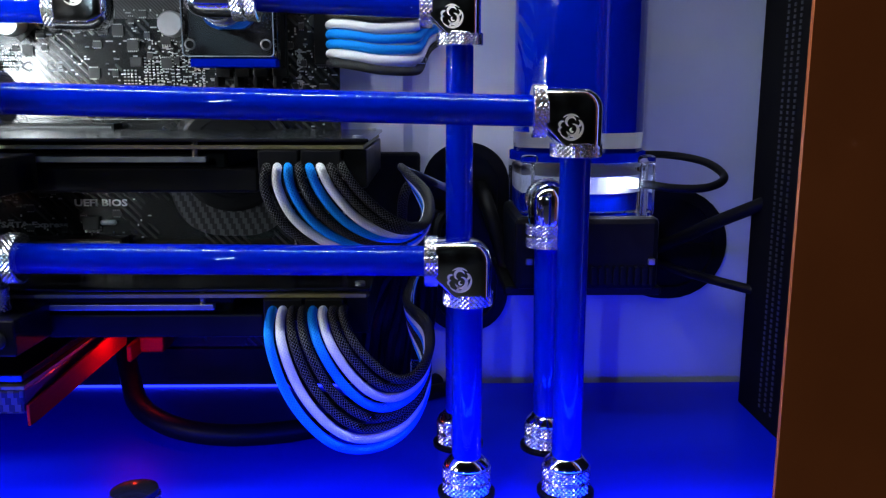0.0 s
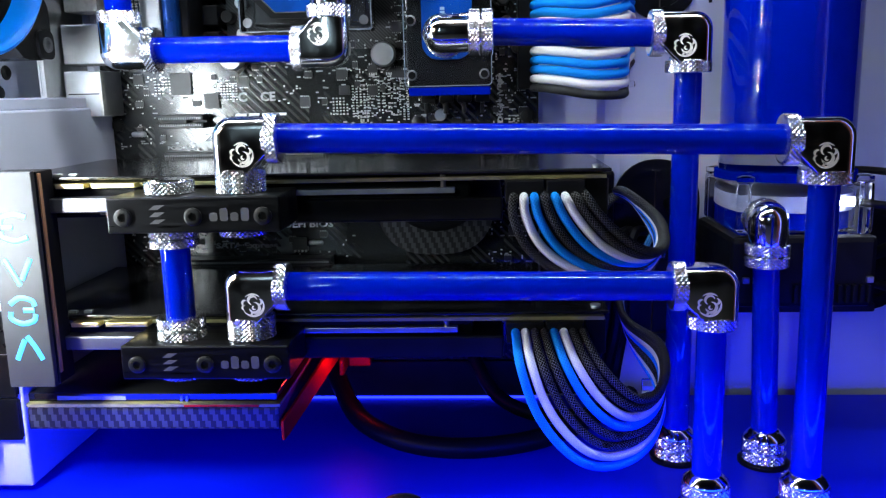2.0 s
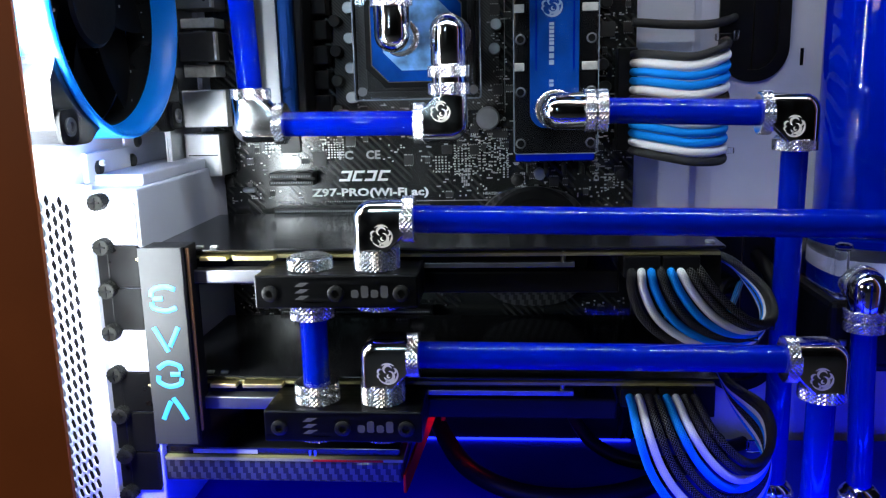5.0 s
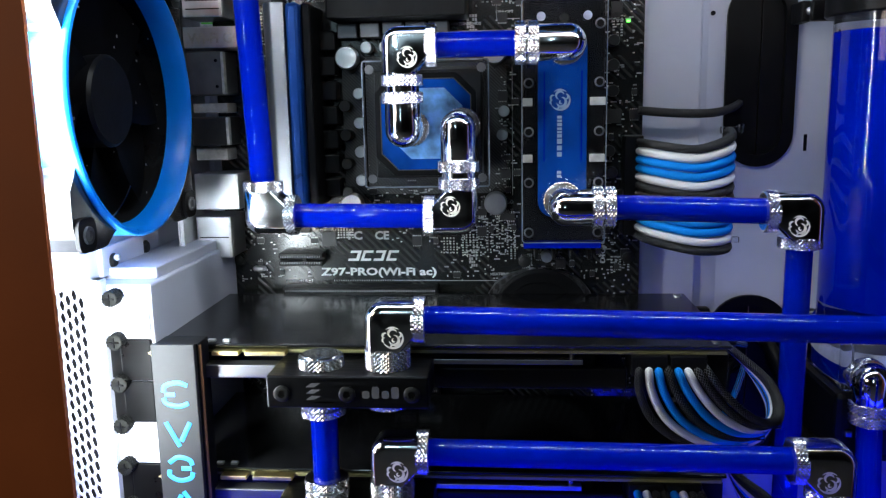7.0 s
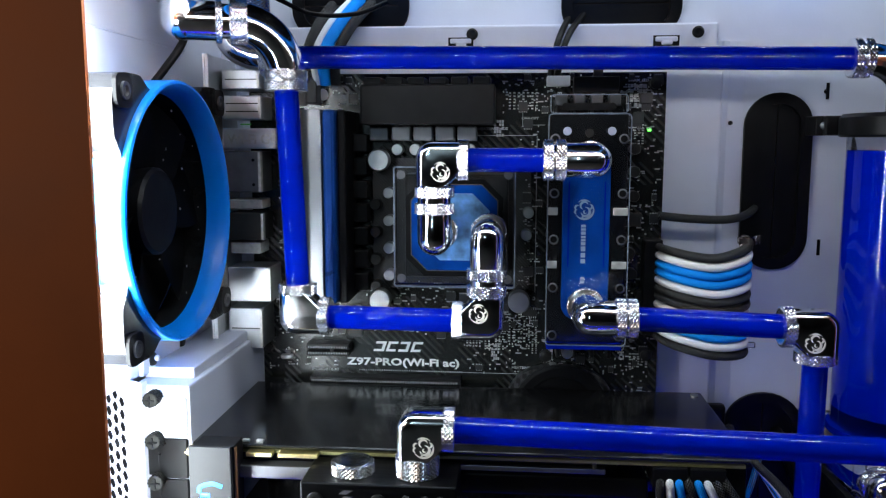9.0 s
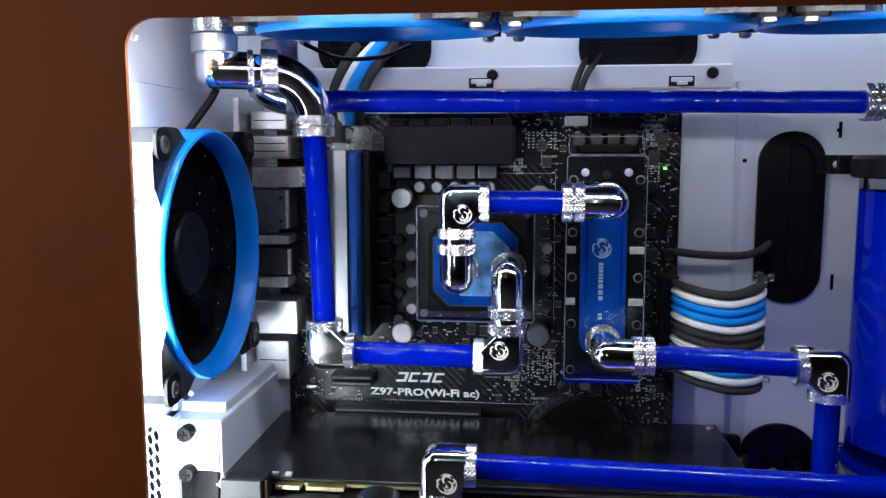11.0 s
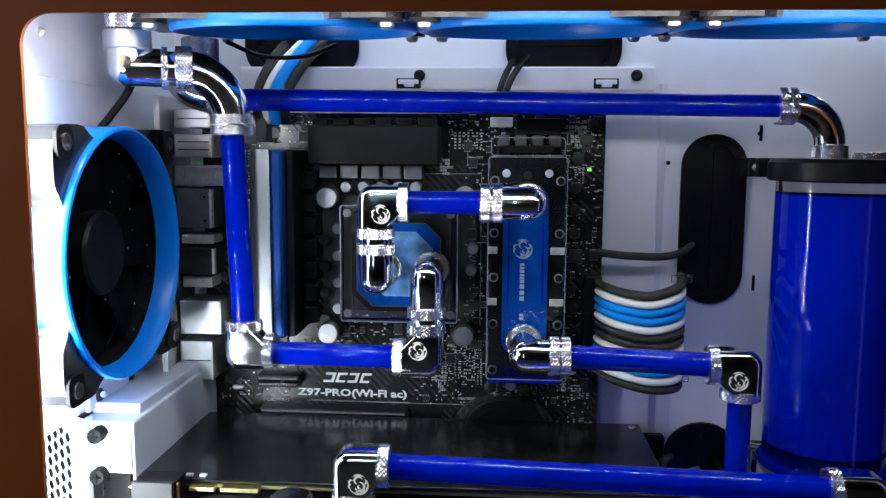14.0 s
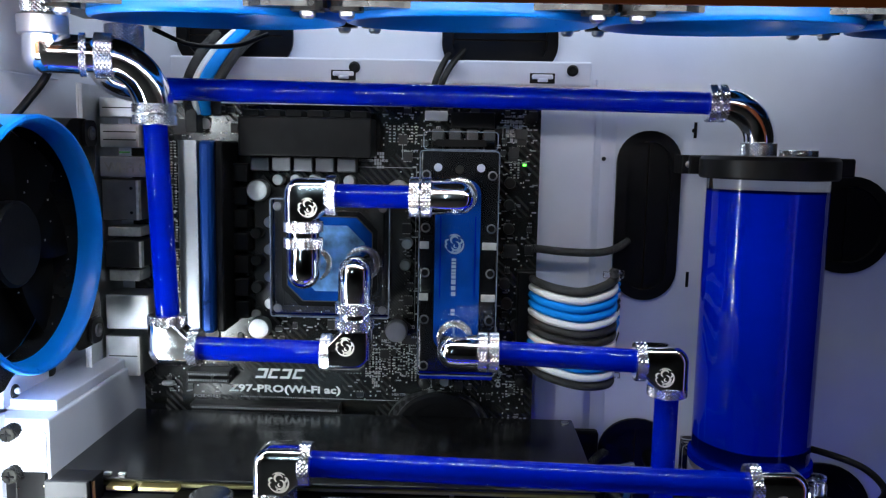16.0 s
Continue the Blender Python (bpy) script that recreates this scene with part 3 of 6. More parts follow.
def elbow(label, corner, d1, d2, y_axis, half=0.0088, arm=0.0126, crest=True, rings=(1, 1), soft=0.0046):
    """A chrome right-angle fitting: square body with one rounded shoulder, knurled collar on each port."""
    cx, cz = corner
    e = tagged(empty("elbow_fitting", (cx, y_axis, cz)), label, "fitting", "chrome elbow fittings")
    d1, d2 = Vector((d1[0], 0, d1[1])), Vector((d2[0], 0, d2[1]))
    # stacked outlines in the plane of the two ports, drawn in towards the front and back faces
    o = Vector((cx, y_axis, cz))
    R, n = 0.0080, 10
    layers = []
    steps = 6
    prof = [(soft * (1 - math.cos(math.pi / 2 * i / steps)), half - soft + soft * math.sin(math.pi / 2 * i / steps)) for i in range(steps + 1)]
    full = [(ins, -w) for ins, w in reversed(prof)] + prof
    bm = BM()
    for ins, w in full:
        q = ins * 0.42
        pts = [(arm, -half + ins), (arm, half * 0.8 - q), (half * 0.8 - q, arm), (-half + ins, arm)]
        for i in range(n + 1):
            a = radians(180 + 90 * i / n)
            pts.append((-half + R + (R - ins) * math.cos(a), -half + R + (R - ins) * math.sin(a)))
        layers.append([bm.verts.new(o + d1 * u + d2 * v + Vector((0, w, 0))) for u, v in pts])
    for p, q in zip(layers, layers[1:]):
        for i in range(len(p)):
            bm.faces.new((p[i], p[(i + 1) % len(p)], q[(i + 1) % len(p)], q[i]))
    bm.faces.new(layers[0])
    bm.faces.new(layers[-1])
    body = part("body", bm, M_CHROME, e, smooth=True)
    for d, k in ((d1, rings[0]), (d2, rings[1])):
        for q in range(k):
            s = o + d * (arm + (0.0006 if k > 1 else -0.0010) + q * 0.0082)
            bm = BM()
            knurl(bm, s, s + d * 0.0058, 0.0099)
            part("collar", bm, M_KNURL, e, "knurled chrome collar")
            if q:
                part("neck", rod(BM(), s - d * 0.0100, s + d * 0.001, 0.0083, 28), M_CHROME, e, smooth=True)
    if crest:
        bm = BM()
        sx = d1.x + d2.x
        sz = d1.z + d2.z
        emblem(bm, cx + sx * 0.0037, y_axis - half - 0.00006, cz + sz * 0.0057, 0.0050)
        part("crest", bm, M_ETCH, body, "pale etched crest")
    return e


def collar_pair(parent, a, b, r=0.0099, n=2, gap=0.0006):
    a, b = Vector(a), Vector(b)
    d = (b - a)
    L = d.length
    d.normalize()
    w = (L - gap * (n - 1)) / n
    for i in range(n):
        s = a + d * i * (w + gap)
        part("collar", knurl(BM(), s, s + d * w, r), M_KNURL, parent, "knurled chrome collar")
    if n > 1:
        part("neck", rod(BM(), a + d * 0.001, b - d * 0.001, r - 0.0016, 28), M_CHROME, parent, smooth=True)


M_ETCH = mat("etched_metal", (0.80, 0.76, 0.68), rough=0.55, metal=0.1, var=0.1)
YF, YB, YC = 0.311, 0.3655, 0.3575
# front pair of runs
elbow("chrome elbow fitting with etched crest on the upper water block", (-0.1748, 0.1605), (1, 0), (0, -1), YF)
elbow("chrome elbow fitting with etched crest on the lower water block", (-0.1745, 0.0995), (1, 0), (0, -1), YF)
elbow("polished chrome elbow fitting joining two long blue tubes", (0.0568, 0.156), (-1, 0), (0, -1), YF)
elbow("polished chrome elbow fitting joining a short and a long blue tube", (0.0158, 0.0980), (-1, 0), (0, -1), YF)
tube("long glossy tube of deep blue coolant running across the upper card", (-0.160, YF, 0.1605), (0.0435, YF, 0.156))
tube("long glossy tube of deep blue coolant running across the lower card", (-0.160, YF, 0.0995), (0.003, YF, 0.0980))
tube("upright glossy tube of deep blue coolant rising from the case floor", (0.0568, YF, 0.142), (0.0568, YF, 0.004))
tube("upright glossy tube of deep blue coolant rising from the case floor", (0.0158, YF, 0.084), (0.0158, YF, 0.004))
# rear runs
elbow("polished chrome elbow fitting above the processor block", (-0.1722, 0.2800), (1, 0), (0, -1), YB, rings=(1, 2))
elbow("polished chrome elbow fitting below the processor block", (-0.1458, 0.1983), (-1, 0), (0, 1), YB, rings=(1, 2))
elbow("polished chrome elbow fitting beside the reservoir", (0.0139, 0.2002), (-1, 0), (0, -1), YC)
elbow("rounded chrome elbow fitting beside the rear ports", (-0.2432, 0.1995), (1, 0), (0, 1), YB, crest=False, soft=0.0058)
tube("short glossy tube of blue coolant between processor and memory blocks", (-0.158, YB, 0.2800), (-0.118, YB, 0.2800))
tube("short glossy tube of blue coolant below the processor block", (-0.230, YB, 0.1992), (-0.160, YB, 0.1984))
tube("glossy tube of blue coolant between memory block and reservoir side", (-0.0725, YC, 0.2028), (0.001, YC, 0.2002))
tube("upright glossy tube of blue coolant behind the front runs", (0.0139, YC, 0.188), (0.0142, 0.360, 0.004))
tube("upright glossy tube of blue coolant beside the rear fan", (-0.2432, YB, 0.217), (-0.2455, 0.361, 0.3155))
tube("long glossy tube of blue coolant along the top of the case", (-0.262, 0.393, 0.3335), (0.041, 0.400, 0.3312))
tube("upright glossy tube of blue coolant below the pump", (0.0550, 0.366, 0.094), (0.0550, 0.356, 0.004))
tube("short upright glossy tube of blue coolant between two water blocks", (-0.2045, YF, 0.121), (-0.2045, YF, 0.0835))
# floor bulkheads
for x, y in ((0.0568, YF), (0.0158, YF), (0.0142, 0.360), (0.0550, 0.356)):
    e = tagged(empty("floor_bulkhead", (x, y, 0)), "chrome knurled bulkhead fitting on a black washer in the case floor", "fitting", "floor bulkheads")
    part("washer", lathe(BM(), [(0.0118, 0.0001), (0.0118, 0.0016), (0.0105, 0.0022)], (x, y, 0), (0, 0, 1), 32), M_RUBBER, e)
    part("collar", knurl(BM(), (x, y, 0.002), (x, y, 0.0068), 0.0099), M_KNURL, e)
    part("collar", knurl(BM(), (x, y, 0.0078), (x, y, 0.0126), 0.0099), M_KNURL, e)
    part("neck", rod(BM(), (x, y, 0.0015), (x, y, 0.0124), 0.0085, 28), M_CHROME, e, smooth=True)
    part("cone", lathe(BM(), [(0.0096, 0.0126), (0.0094, 0.0138), (0.0066, 0.0165), (0.0062, 0.0168)], (x, y, 0), (0, 0, 1), 32), M_CHROME, e, smooth=True)


def bend(label, ctrl, r=0.0085, n=12):
    """A curved chrome fitting swept along its bend, with collars to be added."""
    e = tagged(empty("curved_fitting", ctrl[0]), label, "fitting", "curved chrome fittings")
    part("body", sweep(BM(), smooth_path(ctrl, n), r, 28), M_CHROME, e, smooth=True)
    return e


def arc_pts(a, c, b, n=9):
    """Points of a quarter bend from a, past corner c, to b."""
    a, c, b = Vector(a), Vector(c), Vector(b)
    out = []
    for i in range(n):
        t = math.pi / 2 * i / (n - 1)
        out.append(c + (a - c) * (1 - math.sin(t)) + (b - c) * (1 - math.cos(t)))
    return out


def capsule(label, a, b, r, back):
    """A chrome rotary fitting: straight barrel from a with a domed end at b, and a stem that runs to the back."""
    a, b = Vector(a), Vector(b)
    L = (b - a).length
    prof = [(r * 0.96, 0), (r, 0.0006)] + [(r * math.cos(radians(t)), L + r * math.sin(radians(t))) for t in range(0, 85, 8)] + [(r * 0.06, L + r)]
    e = tagged(empty("rotary_fitting", a), label, "fitting", "rotary fittings")
    part("barrel", lathe(BM(), prof, a, b - a, 36), M_CHROME, e, smooth=True)
    part("stem", rod(BM(), b, b + Vector((0, back, 0)), r * 0.93, 30), M_CHROME, e, smooth=True)
    part("collar", knurl(BM(), b + Vector((0, back - 0.0085, 0)), b + Vector((0, back - 0.0030, 0)), 0.0096), M_KNURL, e)
    return e


# processor block ports turn back into the block
capsule("domed chrome rotary fitting on the processor block", (-0.1722, YB, 0.2545), (-0.1722, YB, 0.2405), 0.0086, 0.0385)
capsule("domed chrome rotary fitting on the processor block", (-0.1458, YB, 0.2255), (-0.1458, YB, 0.2410), 0.0086, 0.0385)
# memory block ports
e = capsule("domed chrome rotary fitting with twin collars on the memory block", (-0.1075, YB, 0.2800), (-0.0935, YB, 0.2800), 0.0086, 0.027)
collar_pair(e, (-0.1070, YB, 0.2800), (-0.1185, YB, 0.2800))
e = capsule("domed chrome rotary fitting with twin collars on the memory block", (-0.0819, YC, 0.2028), (-0.0942, YC, 0.2028), 0.0086, 0.035)
collar_pair(e, (-0.0824, YC, 0.2028), (-0.0715, YC, 0.2028))
# reservoir inlet
e = bend("curved chrome fitting feeding the reservoir lid", arc_pts((0.046, 0.400, 0.3312), (0.0675, 0.401, 0.3312), (0.0675, 0.402, 0.3105)), 0.0084, 3)
collar_pair(e, (0.0375, 0.400, 0.3312), (0.0475, 0.400, 0.3312))
part("collar", knurl(BM(), (0.0675, 0.402, 0.3035), (0.0675, 0.402, 0.3110), 0.0093), M_KNURL, e)
# radiator feeds
e = bend("curved chrome fitting chain from the upright tube to the radiator", arc_pts((-0.2455, 0.361, 0.3225), (-0.2455, 0.357, 0.3462), (-0.265, 0.349, 0.3455)), 0.0094, 3)
collar_pair(e, (-0.2455, 0.361, 0.3135), (-0.2455, 0.361, 0.3240), 0.0106)
part("collar", knurl(BM(), (-0.2605, 0.350, 0.3455), (-0.2685, 0.347, 0.3455), 0.0108), M_KNURL, e)
part("neck", rod(BM(), (-0.260, 0.350, 0.3455), (-0.280, 0.3425, 0.3455), 0.0082, 28), M_CHROME, e, smooth=True)
part("collar", knurl(BM(), (-0.2715, 0.3458, 0.3455), (-0.2745, 0.3446, 0.3455), 0.0102), M_KNURL, e)
dome = [(0.0094, 0)] + [(0.0094 * math.cos(radians(t)), 0.0085 + 0.0094 * math.sin(radians(t))) for t in range(0, 85, 8)] + [(0.0006, 0.0179)]
part("turn", lathe(BM(), dome, (-0.2885, 0.339, 0.354), (0, 0, -1), 36), M_CHROME, e, smooth=True)
part("run", rod(BM(), (-0.274, 0.3448, 0.3455), (-0.2885, 0.339, 0.3455), 0.0092, 36), M_CHROME, e, smooth=True)
part("port", rod(BM(), (-0.2885, 0.339, 0.3535), (-0.2885, 0.339, 0.3625), 0.0112, 30, 0.0006), M_SILVER, e, smooth=True)
part("port_collar", knurl(BM(), (-0.2885, 0.339, 0.3625), (-0.2885, 0.339, 0.372), 0.0098), M_KNURL, e)
e = bend("curved chrome fitting behind the first feed, joined to the top tube", arc_pts((-0.262, 0.393, 0.3335), (-0.285, 0.392, 0.3335), (-0.285, 0.391, 0.348)), 0.0082, 3)
part("collar", knurl(BM(), (-0.2585, 0.393, 0.3335), (-0.2675, 0.3928, 0.3335), 0.0096), M_KNURL, e)
part("riser", rod(BM(), (-0.285, 0.391, 0.3455), (-0.285, 0.391, 0.356), 0.0085, 28), M_CHROME, e, smooth=True)
part("port_collar", knurl(BM(), (-0.272, 0.391, 0.352), (-0.272, 0.391, 0.366), 0.0098), M_KNURL, e)
# pump outlet
e = capsule("domed chrome rotary fitting on the front of the pump", (0.0550, 0.366, 0.1040), (0.0550, 0.366, 0.1150), 0.0092, 0.012)
collar_pair(e, (0.0550, 0.366, 0.1045), (0.0550, 0.366, 0.0935))


# ---- reservoir and pump ----
RX, RY, RR = 0.0745, 0.405, 0.0318
res = tagged(empty("reservoir", (RX, RY, 0.13)), "clear cylinder reservoir of deep blue coolant with black lid", "reservoir")
part("coolant", lathe(BM(), [(RR - 0.0032, 0.145), (RR - 0.0032, 0.2845)], (RX, RY, 0), (0, 0, 1), 56), M_COOLANT, res, "deep blue coolant", True)
bm = BM()
lathe(bm, [(RR, 0.1325), (RR, 0.2925)], (RX, RY, 0), (0, 0, 1), 56)
part("cylinder", bm, M_ACRYLIC, res, "clear acrylic cylinder", True).visible_shadow = False
bm = BM()
lathe(bm, [(0.0352, 0.2915), (0.0362, 0.2925), (0.0362, 0.3015), (0.0345, 0.3035), (0.030, 0.3038)], (RX, RY, 0), (0, 0, 1), 56)
part("lid", bm, M_BLACK, res, "black lid", True)
part("clamp_arm", box(BM(), (0.040, 0.434, 0.2925), (0.066, 0.440, 0.3035), 0.001), M_BLACK, res, "black clamp arm")
part("clamp_foot", box(BM(), (0.036, 0.438, 0.2925), (0.042, 0.4565, 0.3035), 0.0008), M_BLACK, res)
part("clamp_lug", box(BM(), (0.100, 0.395, 0.293), (0.117, 0.412, 0.3032), 0.0012), M_BLACK, res)
part("plug", knurl(BM(), (0.089, 0.402, 0.3030), (0.089, 0.402, 0.3075), 0.0098), M_KNURL, res, "knurled chrome plug")
part("clamp_screw", lathe(BM(), [(0.0022, 0), (0.0022, 0.0015), (0.001, 0.002)], (0.0405, 0.4382, 0.298), (0, -1, 0), 14), M_STEEL, res)

M_FROST = mat("frosted_acrylic", (0.45, 0.48, 0.62), rough=0.45, var=0.15, scale=120)
pump = tagged(empty("pump", (RX, RY, 0.067)), "black pump with a clear acrylic top block lit white from inside", "pump")
bm = BM()
box(bm, (0.0435, 0.374, 0.1065), (0.1065, 0.437, 0.1315), 0.0022, 3)
part("top_block", bm, M_ACRYLIC, pump, "clear acrylic top block", True).visible_shadow = False
part("chamber", rod(BM(), (RX, RY, 0.1085), (RX, RY, 0.1165), 0.027, 36), M_COOLANT, pump)
part("chamber_wall", rod(BM(), (RX, RY, 0.1168), (RX, RY, 0.1245), 0.0285, 36), M_FROST, pump, "frosted white chamber wall")
part("chamber_rim", rod(BM(), (RX, RY, 0.1315), (RX, RY, 0.1355), 0.0335, 40), M_COOLANT, pump)
for x in (0.0475, 0.1025):
    for y in (0.378, 0.433):
        part("bolt", lathe(BM(), [(0.0027, 0.1065), (0.0027, 0.131), (0.0042, 0.1316), (0.0042, 0.1342), (0.002, 0.135)], (x, y, 0), (0, 0, 1), 16), M_ACRYLIC, pump, smooth=True)
part("pump_light", rod(BM(), (0.0945, 0.3835, 0.1215), (0.0985, 0.3815, 0.1215), 0.0023, 14), M_WHITEGLOW, pump, "small white light set in the block")
bm = BM()
box(bm, (0.041, 0.372, 0.0715), (0.109, 0.440, 0.1063), 0.003, 2)
body = part("motor_housing", bm, M_BLACK, pump)
for i in range(11):
    x = 0.070 + i * 0.0034
    part("fin", box(BM(), (x, 0.3695, 0.0745), (x + 0.0014, 0.3722, 0.083)), M_BLACK, body)
part("mount", box(BM(), (0.037, 0.38, 0.0670), (0.113, BACK - 0.0006, 0.0715), 0.001), M_BLACK, pump)
for x in (0.046, 0.1035):
    part("mount_screw", box(BM(), (x, 0.370, 0.0840), (x + 0.0032, 0.3722, 0.0870), 0.0004), M_STEEL, pump)

glow = bpy.data.lights.new("pump_glow", "POINT")
glow.energy, glow.shadow_soft_size, glow.color = 0.026, 0.003, (0.75, 0.83, 1.0)
new("pump_glow", glow).location = (0.089, 0.3785, 0.1215)

# ---- motherboard ----
mb = tagged(empty("motherboard", (-0.167, 0.44, 0.024)), "black circuit board crowded with chips, coils and silver capacitors", "motherboard")
MBY = 0.440
part("board", box(BM(), (-0.2905, MBY, 0.0235), (-0.0465, MBY + 0.0016, 0.3285), 0.0003), M_BOARD, mb)
part("standoff_field", box(BM(), (-0.27, MBY + 0.0016, 0.05), (-0.07, 0.4515, 0.30)), M_RUBBER, mb)

# ---- memory with its water block ----
M_PALEPRINT = mat("pale_print", (0.30, 0.38, 0.55), rough=0.6, var=0.1)
# Pale tone for rims that paint the light caught by clear edges.
M_EDGE = mat("edge_highlight", (0.17, 0.20, 0.25), rough=0.25, var=0.25, scale=120)
M_LATCH = mat("latch_grey", (0.05, 0.05, 0.052), rough=0.4, var=0.1)
ram = tagged(empty("memory_block", (-0.0935, 0.43, 0.242)), "clear acrylic memory water block with blue coolant channel", "water block")
for i in range(4):
    x = -0.1095 + i * 0.0098
    part("memory_stick", box(BM(), (x, 0.412, 0.176), (x + 0.006, 0.436, 0.3085), 0.0006), M_BLACK, ram)
    part("socket", box(BM(), (x - 0.0008, 0.4335, 0.1715), (x + 0.0068, 0.4398, 0.313), 0.0005), M_BLACK, ram)
    part("latch", box(BM(), (x - 0.0002, 0.424, 0.309), (x + 0.0062, 0.4345, 0.3155), 0.0007), M_LATCH, ram)
    part("latch_pin", box(BM(), (x + 0.002, 0.419, 0.166), (x + 0.004, 0.4345, 0.1715), 0.0004), M_BLACK, ram)
part("base_plate", box(BM(), (-0.1145, 0.4035, 0.1795), (-0.0722, 0.4118, 0.3035), 0.0008), M_BLACKGLOSS, ram)
part("channel", outline_prism(BM(), rounded(-0.1063, -0.0815, 0.193, 0.288, 0.008, 6), 0.0042, (0, 0.4034, 0), (1, 0, 0), (0, 0, 1)), M_COOLANT_L, ram, "blue coolant channel")
part("cover", outline_prism(BM(), rounded(-0.1148, -0.0720, 0.1800, 0.3035, 0.002, 3), 0.0062, (0, 0.3988, 0), (1, 0, 0), (0, 0, 1)), M_ACRYLIC, ram, "clear acrylic cover").visible_shadow = False
for z in (0.1855, 0.2115, 0.2375, 0.262, 0.2905):
    for x in (-0.1112, -0.0757):
        s = part("cover_screw", lathe(BM(), [(0.0026, 0), (0.0026, 0.0008), (0.0020, 0.0010), (0.0019, 0.0002)], (x, 0.3924, z), (0, -1, 0), 20), M_GREYMETAL, ram, smooth=True)
        part("screw_socket", rod(BM(), (x, 0.3921, z), (x, 0.3925, z), 0.0018, 14), M_RUBBER, s)
part("cover_screw", lathe(BM(), [(0.0023, 0), (0.0023, 0.001), (0.0011, 0.001)], (-0.0935, 0.3924, 0.2935), (0, -1, 0), 16), M_STEELDARK, ram)
for x in (-0.1050, -0.0820):
    part("cover_post", lathe(BM(), [(0.0022, 0), (0.0022, 0.0006), (0.0016, 0.0009)], (x, 0.3926, 0.2945), (0, -1, 0), 18), M_FROST, ram, "pale round post", True)
for z in (0.222, 0.2505):
    for x in (-0.1143, -0.0805):
        part("spacer", box(BM(), (x, 0.3918, z), (x + (0.005 if x < -0.1 else 0.0078), 0.3925, z + 0.004), 0.0003), M_TIN, ram)
part("end_cap", outline_prism(BM(), rounded(-0.1135, -0.0728, 0.3035, 0.3135, 0.002, 3), 0.003, (0, 0.4055, 0), (1, 0, 0), (0, 0, 1)), M_ACRYLIC, ram)
part("foot_glow", box(BM(), (-0.1138, 0.4005, 0.1755), (-0.0728, 0.411, 0.1795), 0.0005), M_COOLANT, ram)
part("cover_edge", plate_with_holes(BM(), rounded(-0.1149, -0.0719, 0.1799, 0.3036, 0.0020, 3), [rounded(-0.1144, -0.0724, 0.1804, 0.3031, 0.0016, 3)], 0.0007, (0, 0.3926, 0), (1, 0, 0), (0, 0, 1)), M_EDGE, ram, "pale rim painted as light along the cover edge")
part("cap_edge", plate_with_holes(BM(), rounded(-0.1136, -0.0727, 0.3038, 0.3140, 0.0020, 3), [rounded(-0.1131, -0.0732, 0.3043, 0.3135, 0.0016, 3)], 0.0007, (0, 0.4020, 0), (1, 0, 0), (0, 0, 1)), M_EDGE, ram)
part("cap_slot", outline_prism(BM(), rounded(-0.1075, -0.0790, 0.3055, 0.3095, 0.0019, 5), 0.0006, (0, 0.4020, 0), (1, 0, 0), (0, 0, 1)), M_RUBBER, ram)
bm = BM()
emblem(bm, -0.0955, 0.3921, 0.2535, 0.0055)
part("crest", bm, M_PALEPRINT, ram)
part("print_bar", bars(BM(), -0.0968, 0.3923, 0.2455, 0.0215, 0.0024, 9, 4, True), M_PALEPRINT, ram, "white print running down the cover")
part("print_mark", bars(BM(), -0.0968, 0.3923, 0.2175, 0.004, 0.0022, 2, 5, True), M_PALEPRINT, ram)
bm = BM()
for x in (-0.1035, -0.0845):
    box(bm, (x, 0.3987, 0.222), (x + 0.0007, 0.3992, 0.268))
part("channel_rib", bm, M_COOLANT, ram)

# ---- processor block ----
cpu = tagged(empty("processor_block", (-0.164, 0.43, 0.24)), "clear acrylic processor water block with a blue eight-sided chamber", "water block")
part("cold_plate", box(BM(), (-0.1935, 0.4165, 0.213), (-0.1355, 0.4385, 0.271), 0.001), M_STEELDARK, cpu)
part("cover", box(BM(), (-0.1985, 0.404, 0.2088), (-0.1315, 0.4165, 0.2755), 0.0012), M_ACRYLIC, cpu, "clear acrylic cover").visible_shadow = False
def octo(cx, cz, h, c):
    return [(cx - h + c, cz - h), (cx + h - c, cz - h), (cx + h, cz - h + c), (cx + h, cz + h - c), (cx + h - c, cz + h), (cx - h + c, cz + h), (cx - h, cz + h - c), (cx - h, cz - h + c)]
bm = BM()
plate_with_holes(bm, octo(-0.165, 0.242, 0.0268, 0.010), [octo(-0.165, 0.242, 0.0238, 0.0088)], 0.001, (0, 0.4039, 0), (1, 0, 0), (0, 0, 1))
part("gasket", bm, M_RUBBER, cpu, "black gasket")
part("chamber", outline_prism(BM(), octo(-0.165, 0.242, 0.0236, 0.0087), 0.0008, (0, 0.4038, 0), (1, 0, 0), (0, 0, 1)), M_COOLANT_L, cpu, "bright blue coolant chamber")
M_HAZE = mat("frosted_blue", (0.12, 0.30, 0.62), rough=0.4, var=0.65, scale=110)
part("jet_plate", outline_prism(BM(), octo(-0.1640, 0.2425, 0.0185, 0.0095), 0.0005, (0, 0.4029, 0), (1, 0, 0), (0, 0, 1)), M_HAZE, cpu, "pale frosted plate under the cover")
part("gasket_line", plate_with_holes(BM(), octo(-0.165, 0.242, 0.0241, 0.0089), [octo(-0.165, 0.242, 0.0236, 0.0087)], 0.0004, (0, 0.4028, 0), (1, 0, 0), (0, 0, 1)), M_LATCH, cpu)
